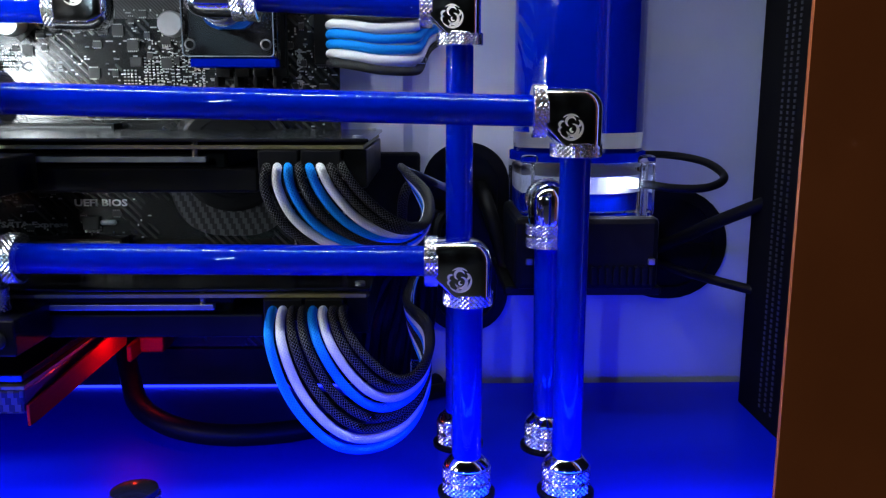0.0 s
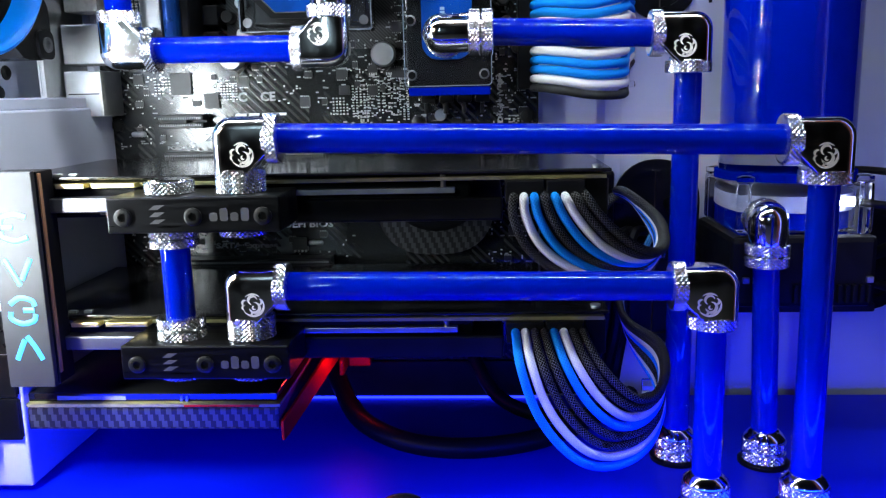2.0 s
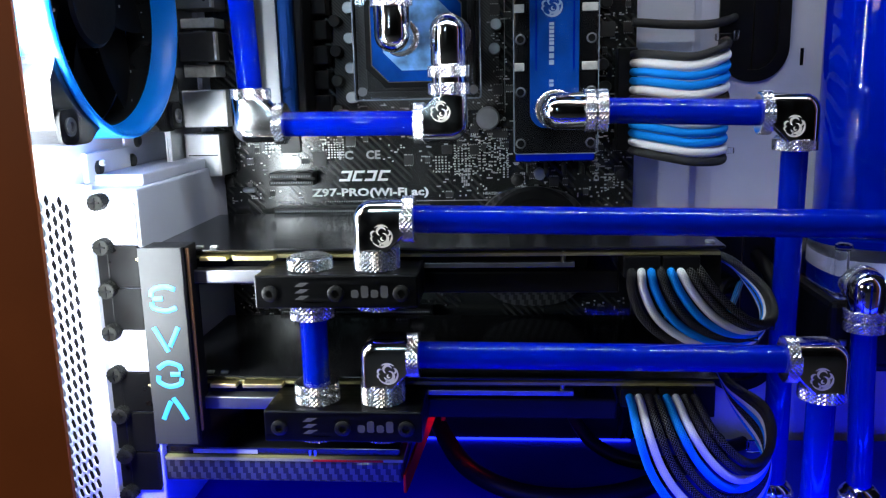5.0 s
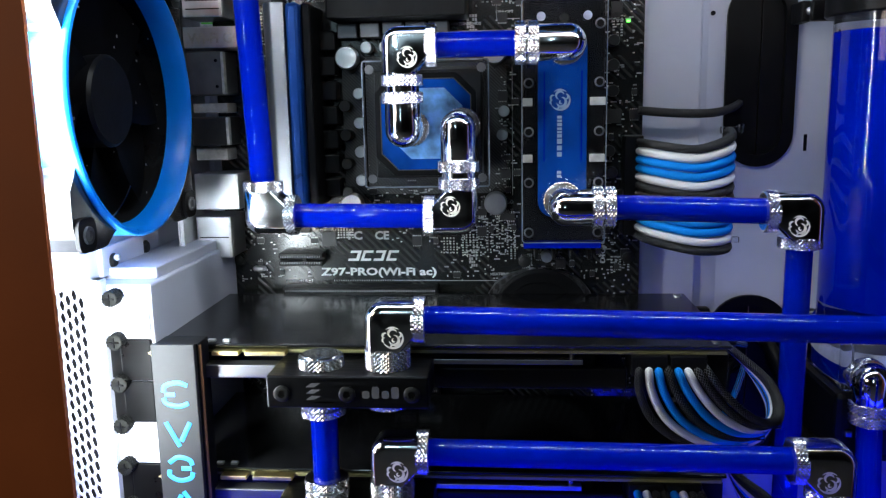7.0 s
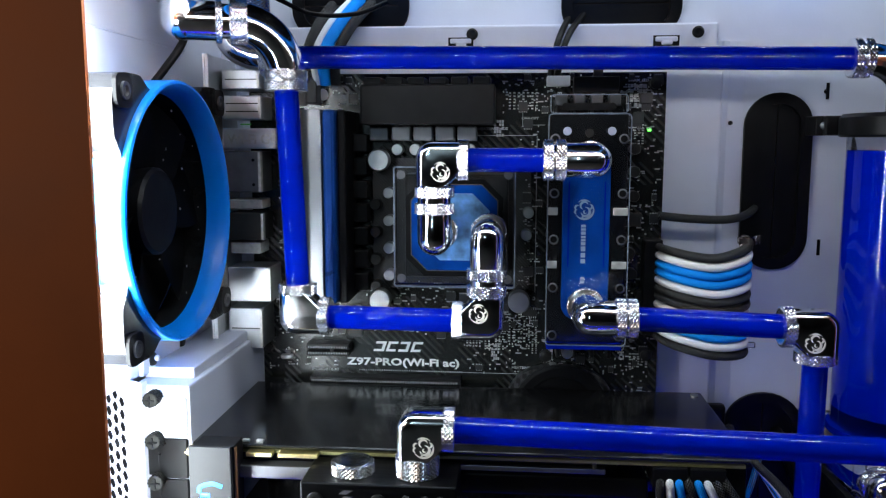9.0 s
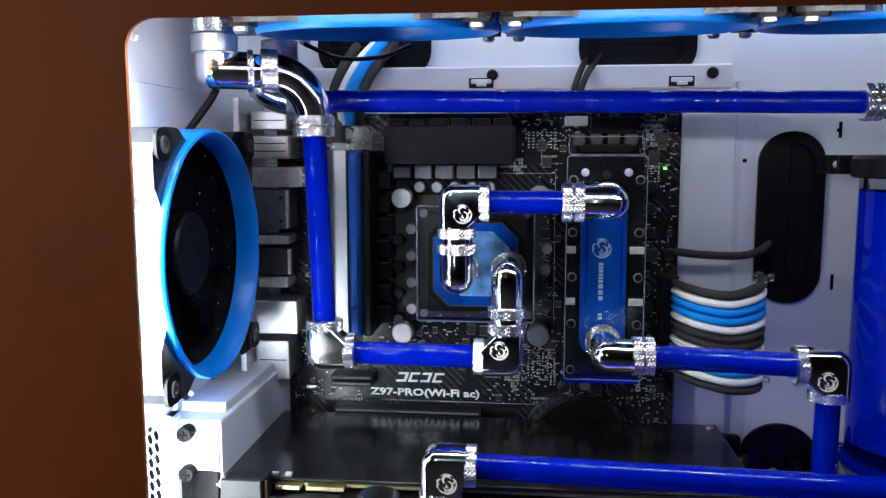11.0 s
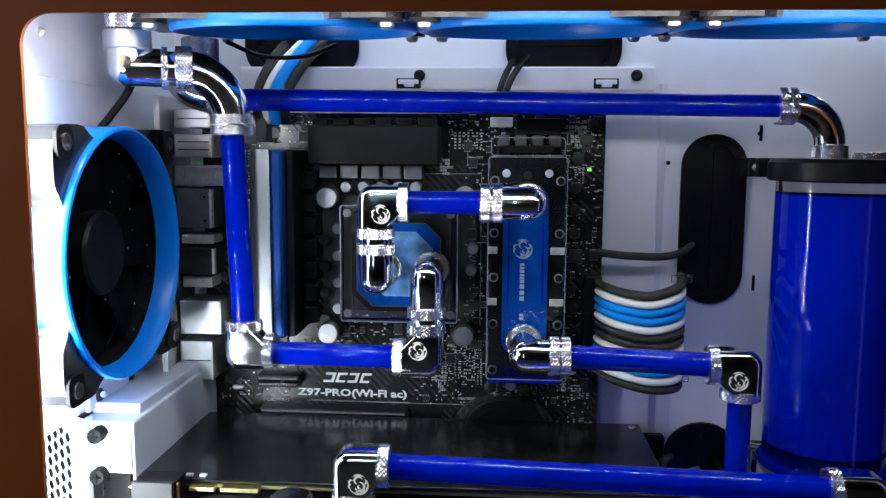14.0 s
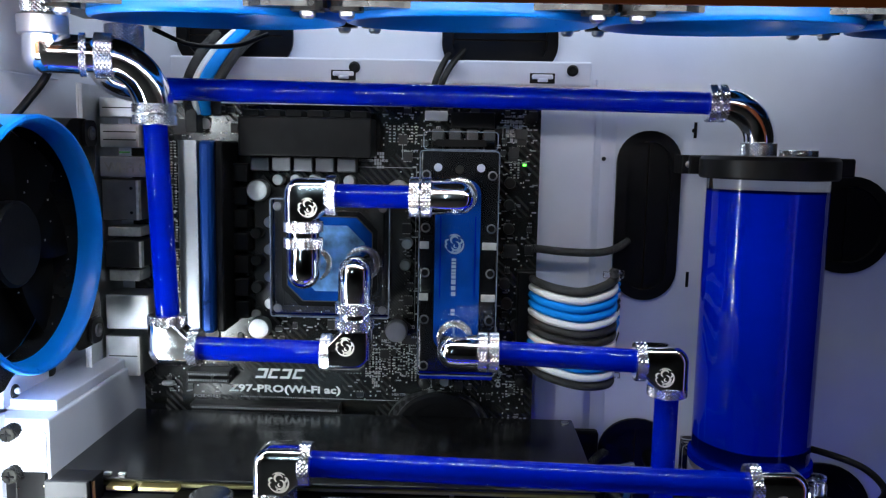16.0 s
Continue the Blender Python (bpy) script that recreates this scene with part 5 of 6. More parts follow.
# ---- print and lamps on the board ----
def words(text, x, z, w, h, m=None, turn=0.0, y=MBY - 0.0002):
    ob = glyphs(text, 0.01, (0, y, 0), m or M_PRINT, "printed_word", None, turn=turn)
    xs = [v.co.x for v in ob.data.vertices]
    zs = [v.co.z for v in ob.data.vertices]
    sx, sz = w / (max(xs) - min(xs)), h / (max(zs) - min(zs))
    for v in ob.data.vertices:
        v.co.x = x + (v.co.x - min(xs)) * sx - mb.location.x
        v.co.z = z + (v.co.z - min(zs)) * sz - mb.location.z
        v.co.y -= mb.location.y
    ob.parent = mb
    return ob


words("Z97-PRO(Wi-Fi ac)", -0.2338, 0.1515, 0.0695, 0.0062)
words("UEFI BIOS", -0.1915, 0.1030, 0.0285, 0.0040)
words("SATA Express", -0.2320, 0.0905, 0.036, 0.0042, M_GREYPRINT)
words("PCIEX16_1", -0.2555, 0.1485, 0.0165, 0.0022, M_GREYPRINT)
words("HEATSINK_PCH", -0.1325, 0.1525, 0.017, 0.0019, M_GREYPRINT)
words("HEATSINK_MOS", -0.1535, 0.2955, 0.017, 0.0019, M_GREYPRINT)
words("LGA1150", -0.1330, 0.1950, 0.014, 0.0024, M_GREYPRINT)
words("CPU_OV", -0.0875, 0.3195, 0.009, 0.0020, M_GREYPRINT)
words("CPU_OPT", -0.1285, 0.3015, 0.010, 0.0018, M_GREYPRINT)
words("DRAM_LED", -0.0680, 0.3228, 0.0115, 0.0018, M_GREYPRINT)
words("MemOK!", -0.0668, 0.3200, 0.0090, 0.0018, M_GREYPRINT)
words("EPU", -0.2655, 0.1995, 0.010, 0.0035, M_PRINT)
words("CE", -0.2005, 0.1745, 0.0085, 0.0052, M_GREYPRINT)
words("FC", -0.2165, 0.1745, 0.0085, 0.0052, M_GREYPRINT)
words("EATX12V", -0.2205, 0.3155, 0.012, 0.0026, M_GREYPRINT)
words("DIGI+ VRM", -0.0690, 0.1600, 0.0030, 0.026, M_GREYPRINT, turn=90)
# slanted maker's mark as plain strokes
bm = BM()
for i, (w0, sl) in enumerate(((0.0065, 0.0035), (0.006, 0.001), (0.006, 0.001), (0.006, 0.001))):
    x = -0.2172 + i * 0.0076
    for z0, z1, a, b in ((0.1618, 0.1632, 0, 1), (0.1666, 0.1680, 0, 1), (0.1632, 0.1666, 0.0 if i % 2 else 0.7, 0.28 if i % 2 else 1)):
        k = (z0 - 0.1618) * 0.35
        bm = outline_prism(BM(), [(x + a * w0 + k, z0), (x + b * w0 + k, z0), (x + b * w0 + k + (z1 - z0) * 0.35, z1), (x + a * w0 + k + (z1 - z0) * 0.35, z1)], 0.0002, (0, MBY - 0.0001, 0), (1, 0, 0), (0, 0, 1))
        part("mark_stroke", bm, M_PRINT, mb, "white slanted stroke")
# printed outlines and ticks
bm = BM()
for x, z, w, h in ((-0.205, 0.2925, 0.085, 0.0003), (-0.1195, 0.2, 0.0003, 0.0925), (-0.128, 0.2985, 0.013, 0.0003), (-0.128, 0.2985, 0.0003, 0.02), (-0.19, 0.1495, 0.085, 0.0003)):
    box(bm, (x, MBY - 0.00015, z), (x + w, MBY - 0.00005, z + h))
for i in range(46):
    x = -0.226 + i * 0.0014
    box(bm, (x, MBY - 0.00015, 0.1494), (x + 0.0005, MBY - 0.00005, 0.1503))
tagged(part("print_line", bm, M_GREYPRINT, mb), kind="stuff")
for x, z, w, h in ((-0.1445, 0.292, 0.006, 0.010), (-0.112, 0.155, 0.004, 0.011), (-0.067, 0.309, 0.010, 0.013), (-0.145, 0.158, 0.005, 0.010)):
    bm = BM()
    for i in range(4):
        for j in range(5):
            if (i * 7 + j * 3) % 4:
                box(bm, (x + i * w / 4, MBY - 0.0002, z + j * h / 5), (x + (i + 0.8) * w / 4, MBY - 0.00005, z + (j + 0.8) * h / 5))
    part("print_block", bm, M_GREYPRINT, mb)
led = part("status_light", box(BM(), (-0.0565, 0.4388, 0.2950), (-0.0545, 0.4399, 0.2962), 0.0002), M_GREENGLOW, mb, "glowing green status light")
part("button_frame", plate_with_holes(BM(), rounded(-0.0690, -0.0545, 0.3085, 0.3185, 0.0004, 2), [rounded(-0.0686, -0.0549, 0.3089, 0.3181, 0.0003, 2)], 0.00012, (0, MBY - 0.00004, 0), (1, 0, 0), (0, 0, 1)), M_GREYPRINT, mb, "pale printed outline")
part("push_button", box(BM(), (-0.0615, 0.4365, 0.3105), (-0.0545, 0.4399, 0.3165), 0.0004), M_SMD, mb)
part("crystal", box(BM(), (-0.2745, 0.4355, 0.1563), (-0.2665, 0.4399, 0.1593), 0.0014, 3), M_STEEL, mb, "silver crystal can")
part("crystal", box(BM(), (-0.1775, 0.4365, 0.0930), (-0.1690, 0.4399, 0.0958), 0.0012, 3), M_STEEL, mb, "silver crystal can")
part("flash_chip", box(BM(), (-0.1868, 0.4365, 0.0905), (-0.1785, 0.4396, 0.0975), 0.0004), M_SMD, mb)
for i in range(4):
    part("chip_pin", box(BM(), (-0.1860 + i * 0.0021, 0.4372, 0.0890), (-0.1852 + i * 0.0021, 0.4398, 0.0906)), M_TIN, mb)
part("ring_screw", lathe(BM(), [(0.0034, 0), (0.0034, 0.0014), (0.0015, 0.0018)], (-0.2455, 0.4399, 0.3165), (0, -1, 0), 18), M_PRINT, mb)
for x, z in ((-0.1125, 0.1615), (-0.289 + 0.006, 0.163), (-0.0535, 0.1635), (-0.053, 0.322)):
    part("mount_screw", lathe(BM(), [(0.0038, 0), (0.0038, 0.0006), (0.0031, 0.0008), (0.0031, 0.002), (0.0012, 0.0026)], (x, 0.4399, z), (0, -1, 0), 20), M_STEELDARK, mb)
part("power_socket", box(BM(), (-0.058, 0.4275, 0.178), (-0.0475, 0.4398, 0.2335), 0.0006), M_BLACK, mb)
part("aux_socket", box(BM(), (-0.2535, 0.428, 0.311), (-0.2465, 0.4398, 0.3265), 0.0005), M_BLACK, mb)
part("fan_header", box(BM(), (-0.1145, 0.431, 0.3205), (-0.1015, 0.4398, 0.326), 0.0004), M_PRINT, mb, "white fan header")
part("pin_socket", box(BM(), (-0.0995, 0.4315, 0.3165), (-0.074, 0.4398, 0.3255), 0.0004), M_BLACK, mb)
for x, z, w, h in ((-0.2505, 0.179, 0.012, 0.012), (-0.232, 0.171, 0.0085, 0.0085), (-0.156, 0.177, 0.006, 0.005), (-0.0665, 0.24, 0.008, 0.008), (-0.065, 0.30, 0.006, 0.006), (-0.264, 0.31, 0.009, 0.009), (-0.213, 0.11, 0.014, 0.014)):
    part("chip", box(BM(), (x, 0.4382, z), (x + w, 0.4399, z + h), 0.0003), M_SMD, mb)


# ---- graphics cards ----
M_DULLMARK = mat("dull_mark", (0.085, 0.085, 0.09), rough=0.5, var=0.1)
def card(z, label, order):
    g = tagged(empty("graphics_card", (-0.16, 0.38, z)), label, "graphics card", "graphics cards")
    part("circuit_board", box(BM(), (-0.2955, 0.3255, z - 0.0008), (-0.0255, 0.4305, z + 0.0008), 0.0002), M_PCB_EDGE, g)
    part("backplate", box(BM(), (-0.292, 0.3245, z + 0.002), (-0.0235, 0.4265, z + 0.0035), 0.0006), M_BLACKGLOSS, g, "glossy black backplate")
    part("cooling_plate", box(BM(), (-0.272, 0.334, z - 0.0155), (-0.082, 0.428, z - 0.002), 0.0012), M_BLACK, g)
    part("under_shroud", box(BM(), (-0.158, 0.3285, z - 0.0185), (-0.0685, 0.428, z - 0.0085), 0.001), M_BLACK, g)
    part("trim_rail", box(BM(), (-0.157, 0.3262, z - 0.0062), (-0.0885, 0.330, z - 0.0038), 0.0003), M_STEEL, g, "thin silver trim rail")
    part("rail_post", rod(BM(), (-0.0935, 0.3285, z - 0.0045), (-0.0935, 0.3285, z + 0.002), 0.0012, 10), M_STEEL, g)
    part("tail_block", box(BM(), (-0.0340, 0.327, z - 0.0165), (-0.0245, 0.425, z - 0.001), 0.0006), M_BLACK, g)
    for x0, x1 in ((-0.0675, -0.0515), (-0.0505, -0.0345)):
        part("power_connector", box(BM(), (x0, 0.3235, z - 0.0105), (x1, 0.342, z - 0.001), 0.0006), M_BLACK, g)
    for x0, x1 in ((-0.258, -0.2455), (-0.2425, -0.2235)):
        part("edge_finger", box(BM(), (x0, 0.3205, z - 0.0010), (x1, 0.3262, z + 0.0010), 0.0003), M_GOLD, g, "gold edge contact")
    part("brass_clip", lathe(BM(), [(0.0022, 0), (0.0030, 0.001), (0.0030, 0.006), (0.0018, 0.008)], (-0.289, 0.3235, z), (1, 0, 0), 14), M_GOLD, g)
    part("side_bar", box(BM(), (-0.262, 0.3195, z - 0.0112), (-0.2235, 0.3275, z - 0.0050), 0.0006), M_GREYMETAL, g)
    for i in range(4):
        part("top_tab", box(BM(), (-0.276 + i * 0.007, 0.327, z + 0.0035), (-0.2725 + i * 0.007, 0.3295, z + 0.0047), 0.0002), M_TIN, g)
    part("tail_screw", lathe(BM(), [(0.0022, 0), (0.0022, 0.0008), (0.001, 0.001)], (-0.0285, 0.42, z + 0.0035), (0, 0, 1), 14), M_STEEL, g)
    part("tail_screw", lathe(BM(), [(0.0022, 0), (0.0022, 0.0008), (0.001, 0.001)], (-0.0285, 0.333, z + 0.0035), (0, 0, 1), 14), M_STEEL, g)
    # terminal block
    t = part("terminal", box(BM(), (-0.2258, 0.2975, z - 0.0168), (-0.1560, 0.3275, z - 0.0025), 0.0007), M_ACETAL, g, "black terminal block")
    for x in (-0.2190, -0.1907, -0.1628):
        s = part("socket_screw", lathe(BM(), [(0.0036, 0), (0.0036, 0.0006), (0.0030, 0.0010), (0.0016, 0.0010), (0.0015, -0.0004)], (x, 0.2974, z - 0.0103), (0, -1, 0), 22), M_STEELDARK, t, smooth=True)
    for i in range(3):
        zz = z - 0.0065 - i * 0.0028
        part("mark", outline_prism(BM(), [(-0.2085, zz - 0.0009), (-0.2050, zz - 0.0009), (-0.2020, zz + 0.0009), (-0.2060, zz + 0.0009)], 0.0003, (0, 0.2976, 0), (1, 0, 0), (0, 0, 1)), M_DULLMARK, t)
    for i in range(4):
        x = -0.1842 + i * 0.0042
        bm = outline_prism(BM(), rounded(x, x + 0.0032, z - 0.0122, z - (0.0070 if i in (1, 3) else 0.0088), 0.0010, 3), 0.0003, (0, 0.2976, 0), (1, 0, 0), (0, 0, 1))
        part("mark", bm, M_DULLMARK, t)
    return g


Z1, Z2 = 0.1415, 0.0806
card(Z1, "graphics card with glossy black backplate in the upper slot", 0)
card(Z2, "graphics card with a black water block below the other card", 1)
# plugs and collars on the terminals
for x, za, zb, n, lab in ((-0.2045, Z1 - 0.0025, Z1 + 0.0030, 1, "knurled chrome plug on the upper terminal block"), (-0.1748, Z1 - 0.0025, Z1 + 0.0040, 1, "knurled chrome collar on the upper terminal block"),
                     (-0.1748, Z1 - 0.0168, Z1 - 0.0200, 1, "knurled chrome plug under the upper terminal block"), (-0.2045, Z1 - 0.0168, Z1 - 0.0245, 2, "chrome twin collar under the upper terminal block"),
                     (-0.2045, Z2 - 0.0025, Z2 + 0.0068, 2, "chrome twin collar on the lower terminal block"), (-0.1745, Z2 - 0.0025, Z2 + 0.0040, 1, "knurled chrome collar on the lower terminal block"),
                     (-0.2045, Z2 - 0.0168, Z2 - 0.0195, 1, "knurled chrome plug under the lower terminal block"), (-0.1745, Z2 - 0.0168, Z2 - 0.0195, 1, "knurled chrome plug under the lower terminal block")):
    e = tagged(empty("terminal_fitting", (x, YF, za)), lab, "fitting", "terminal fittings")
    collar_pair(e, (x, YF, za), (x, YF, zb), 0.0099, n)
    if n == 1:
        part("core", rod(BM(), (x, YF, min(za, zb)), (x, YF, max(za, zb) + (0.0006 if zb > za else 0)), 0.0084, 28), M_CHROME, e, smooth=True)

# bridge with lit strokes
br = tagged(empty("card_bridge", (-0.271, 0.32, 0.10)), "grey anodised bridge with glowing cyan strokes joining both graphics cards", "card bridge")
part("front_plate", box(BM(), (-0.2812, 0.3085, 0.0565), (-0.2612, 0.3115, 0.1492), 0.0004), mat("grey_lacquer", (0.035, 0.035, 0.037), rough=0.5, spec=0.2, var=0.08, scale=80), br)
part("core", box(BM(), (-0.2806, 0.3115, 0.0568), (-0.2606, 0.3245, 0.1488), 0.0004), M_BLACK, br)
part("copper_edge", box(BM(), (-0.2604, 0.3118, 0.062), (-0.2598, 0.3138, 0.1480)), mat("copper_edge", (0.35, 0.16, 0.07), rough=0.5, var=0.15), br)


def stroke(pts, w=0.0011):
    bm = BM()
    path = smooth_path([(x, 0.3082, z) for x, z in pts], 6)
    sweep(bm, path, w, 8)
    for v in bm.verts:
        v.co.y = 0.3082 + (v.co.y - 0.3082) * 0.25
    part("lit_stroke", bm, M_CYANGLOW, br, "glowing cyan stroke", True)


CXB = -0.2712
def arcs(z, w):
    stroke([(CXB + w, z + 0.0042), (CXB + 0.001, z + 0.0056), (CXB - 0.0045, z + 0.0040), (CXB - 0.0054, z + 0.0010)])
    stroke([(CXB - 0.0054, z - 0.0016), (CXB - 0.0045, z - 0.0042), (CXB + 0.001, z - 0.0056), (CXB + w, z - 0.0042)])
arcs(0.1262, 0.0058)
stroke([(CXB - 0.0048, 0.1262), (CXB - 0.0002, 0.1262)])
stroke([(CXB - 0.0055, 0.1130), (CXB - 0.0027, 0.1075), (CXB + 0.0003, 0.1015)])
stroke([(CXB + 0.0058, 0.1130), (CXB + 0.003, 0.1075), (CXB + 0.0012, 0.1040)])
stroke([(CXB - 0.0054, 0.0935), (CXB - 0.001, 0.0962), (CXB + 0.0042, 0.0950), (CXB + 0.0054, 0.0925)])
stroke([(CXB + 0.0054, 0.0890), (CXB + 0.0042, 0.0862), (CXB - 0.001, 0.0850), (CXB - 0.0054, 0.0872), (CXB - 0.0054, 0.0900)])
stroke([(CXB + 0.0002, 0.0908), (CXB + 0.0048, 0.0908)])
stroke([(CXB - 0.0050, 0.0690), (CXB - 0.0025, 0.0745), (CXB - 0.0008, 0.0778)])
stroke([(CXB + 0.0062, 0.0690), (CXB + 0.0035, 0.0745), (CXB + 0.0003, 0.0795)])

# sound card
sc = tagged(empty("sound_card", (-0.23, 0.38, 0.04)), "short card with a brass-edged board and carbon-patterned cover", "sound card")
part("circuit_board", box(BM(), (-0.2965, 0.3245, 0.0408), (-0.1685, 0.4305, 0.0424), 0.0002), M_PCB_EDGE, sc)
part("top_shroud", box(BM(), (-0.2945, 0.3275, 0.0424), (-0.1705, 0.428, 0.0465), 0.0006), M_BLACKGLOSS, sc)
part("cover", box(BM(), (-0.2945, 0.3255, 0.0295), (-0.1695, 0.428, 0.0405), 0.0014), M_CARBON, sc, "carbon-patterned cover")
part("label_strip", box(BM(), (-0.272, 0.3272, 0.0432), (-0.240, 0.3276, 0.0452)), M_GREYPRINT, sc)
part("red_edge", box(BM(), (-0.212, 0.3238, 0.0412), (-0.178, 0.3246, 0.0420)), M_RED, sc, "red edge trim")
part("pin", box(BM(), (-0.2145, 0.3265, 0.0424), (-0.2135, 0.3275, 0.0452)), M_STEEL, sc)
part("pin", box(BM(), (-0.2120, 0.3265, 0.0424), (-0.2110, 0.3275, 0.0452)), M_STEEL, sc)
wing = tagged(empty("red_connector", (-0.16, 0.38, 0.035)), "glossy red plastic connector and ribbon beside the sound card", "connector")
bm = BM()
outline_prism(bm, [(0.326, 0.0245), (0.332, 0.0250), (0.412, 0.0335), (0.416, 0.0435), (0.404, 0.0440), (0.326, 0.0335)], 0.0012, (-0.1690, 0, 0), (0, 1, 0), (0, 0, 1))
for v in bm.verts:
    v.co.x += (v.co.y - 0.326) * 0.10 + math.sin((v.co.y - 0.326) * 90) * 0.0008
part("ribbon", bm, M_RED, wing)
part("glow_window", box(BM(), (-0.1515, 0.3865, 0.0458), (-0.1465, 0.3895, 0.0466), 0.0002), mat("red_glow", (0.4, 0.01, 0.01), emit=(1.0, 0.03, 0.01), power=2.0, var=0), wing, "glowing red light")
part("plug", box(BM(), (-0.1545, 0.420, 0.0265), (-0.1420, 0.4396, 0.0350), 0.0008), M_RED, wing)
part("plug", box(BM(), (-0.1580, 0.410, 0.0245), (-0.1555, 0.4396, 0.0335), 0.0008), M_RED, wing)


# ---- cables ----
def lerp(a, b, k):
    return tuple(p + (q - p) * k for p, q in zip(a, b))


SLEEVE = {"K": M_BRAID_K, "W": M_BRAID_W, "B": M_BRAID_B}
CNAME = {"K": "black braided sleeve", "W": "white braided sleeve", "B": "bright blue braided sleeve"}


def loom(label, order, path, r=0.0019):
    e = tagged(empty("power_cable", path(0.5)[0]), label, "cable", "sleeved cables")
    n = len(order)
    for i, c in enumerate(order):
        ctrl = path(i / (n - 1))
        part("strand", sweep(BM(), smooth_path(ctrl, 8), r, 10), SLEEVE[c], e, CNAME[c], True)
    return e


def comb(parent, at, size):
    part("cable_comb", box(BM(), [a - s / 2 for a, s in zip(at, size)], [a + s / 2 for a, s in zip(at, size)], 0.0003), M_ACRYLIC, parent, "clear cable comb")


def upper(k):
    x = -0.0640 + 0.0295 * k
    return [(x, 0.338, 0.1340), (x, 0.3245, 0.1340), lerp((-0.0645, 0.3195, 0.1265), (-0.0275, 0.3205, 0.1245), k), lerp((-0.0600, 0.3185, 0.1150), (-0.0180, 0.3210, 0.1155), k),
            lerp((-0.0510, 0.3190, 0.1060), (-0.0110, 0.3225, 0.1112), k), lerp((-0.0380, 0.3205, 0.0993), (-0.0050, 0.3250, 0.1095), k), lerp((-0.0220, 0.3240, 0.0968), (-0.0005, 0.3290, 0.1108), k),
            lerp((-0.0070, 0.3320, 0.0995), (0.0012, 0.3360, 0.1155), k), lerp((0.0000, 0.3450, 0.1090), (-0.0010, 0.3460, 0.1220), k), lerp((-0.0070, 0.3610, 0.1250), (-0.0110, 0.3620, 0.1300), k), (-0.010, 0.398, 0.126), (0.008, 0.43, 0.115), (0.021, 0.46, 0.105)]


c = loom("black, white and blue sleeved cables plugged into the upper card", "KWBKBWKK"[:8], upper)
for k in (0.15, 0.5, 0.85):
    p = upper(k)[6]
    comb(c, (p[0], p[1] - 0.002, p[2]), (0.006, 0.003, 0.004))


def lower(k):
    x = -0.0635 + 0.0290 * k
    return [(x, 0.336, 0.0745), (x, 0.3180, 0.0745), lerp((-0.0622, 0.3070, 0.0655), (-0.0295, 0.3100, 0.0655), k), lerp((-0.0565, 0.3045, 0.0480), (-0.0215, 0.3095, 0.0560), k),
            lerp((-0.0475, 0.3035, 0.0340), (-0.0145, 0.3105, 0.0505), k), lerp((-0.0365, 0.3040, 0.0245), (-0.0092, 0.3130, 0.0490), k), lerp((-0.0245, 0.3070, 0.0215), (-0.0045, 0.3160, 0.0505), k),
            lerp((-0.0125, 0.3115, 0.0245), (-0.0005, 0.3210, 0.0550), k), lerp((-0.0040, 0.3180, 0.0330), (0.0012, 0.3280, 0.0615), k), lerp((-0.0005, 0.3290, 0.0460), (-0.0010, 0.3380, 0.0670), k), lerp((-0.0080, 0.3600, 0.0600), (-0.0100, 0.3640, 0.0690), k), (-0.006, 0.405, 0.072), (0.010, 0.435, 0.085), (0.022, 0.46, 0.095)]


c = loom("blue, white and black sleeved cables looping under the lower card", "BWKKBWKK", lower)
for k in (0, 0.14, 0.3, 0.45, 0.6, 0.75):
    p = lower(k)[5]
    comb(c, (p[0] + 0.002, p[1] - 0.001, p[2] - 0.0005), (0.0034, 0.0022, 0.0018))
comb(c, (-0.0030, 0.334, 0.0470), (0.009, 0.002, 0.006))


def trunk(front):
    def path(k):
        z = 0.2298 - 0.0515 * k
        y = 0.3980 if front else 0.4035
        lift = 0.0030 - 0.0070 * k
        return [(-0.0500, 0.432, z), (-0.0490, 0.420 if front else 0.426, z), (-0.0450, y + 0.010, z - 0.0004), (-0.0360, y + 0.002, z - 0.0018), (-0.0240, y, z - 0.0032 + 0.2 * lift), (-0.0120, y + 0.003, z - 0.0018 + 0.7 * lift), (-0.0055, y + 0.010, z + lift), (-0.0035, y + 0.022, z + 0.0025 + lift), (0.0005, 0.440, z * 0.9 + 0.026), (0.008, 0.463, z * 0.7 + 0.068)]
    return path


c = loom("loom of black, white and blue sleeved cables at the board edge", "KWBBWKKWBBWK", trunk(True), 0.0022)
loom("second row of sleeved cables behind the wide loom", "KWBBKKWBWBWK", trunk(False), 0.0020)
comb(c, (-0.0070, 0.4045, 0.2365), (0.011, 0.003, 0.0035))
comb(c, (-0.0025, 0.4030, 0.2375), (0.0024, 0.0024, 0.0040))
comb(c, (-0.0045, 0.4060, 0.1790), (0.008, 0.003, 0.003))


def lead(label, ctrl, r, m=None, n=8):
    return tagged(part("cable", sweep(BM(), smooth_path(ctrl, n), r, 12), m or M_RUBBER, None, smooth=True), label, "cable", "loose cables")


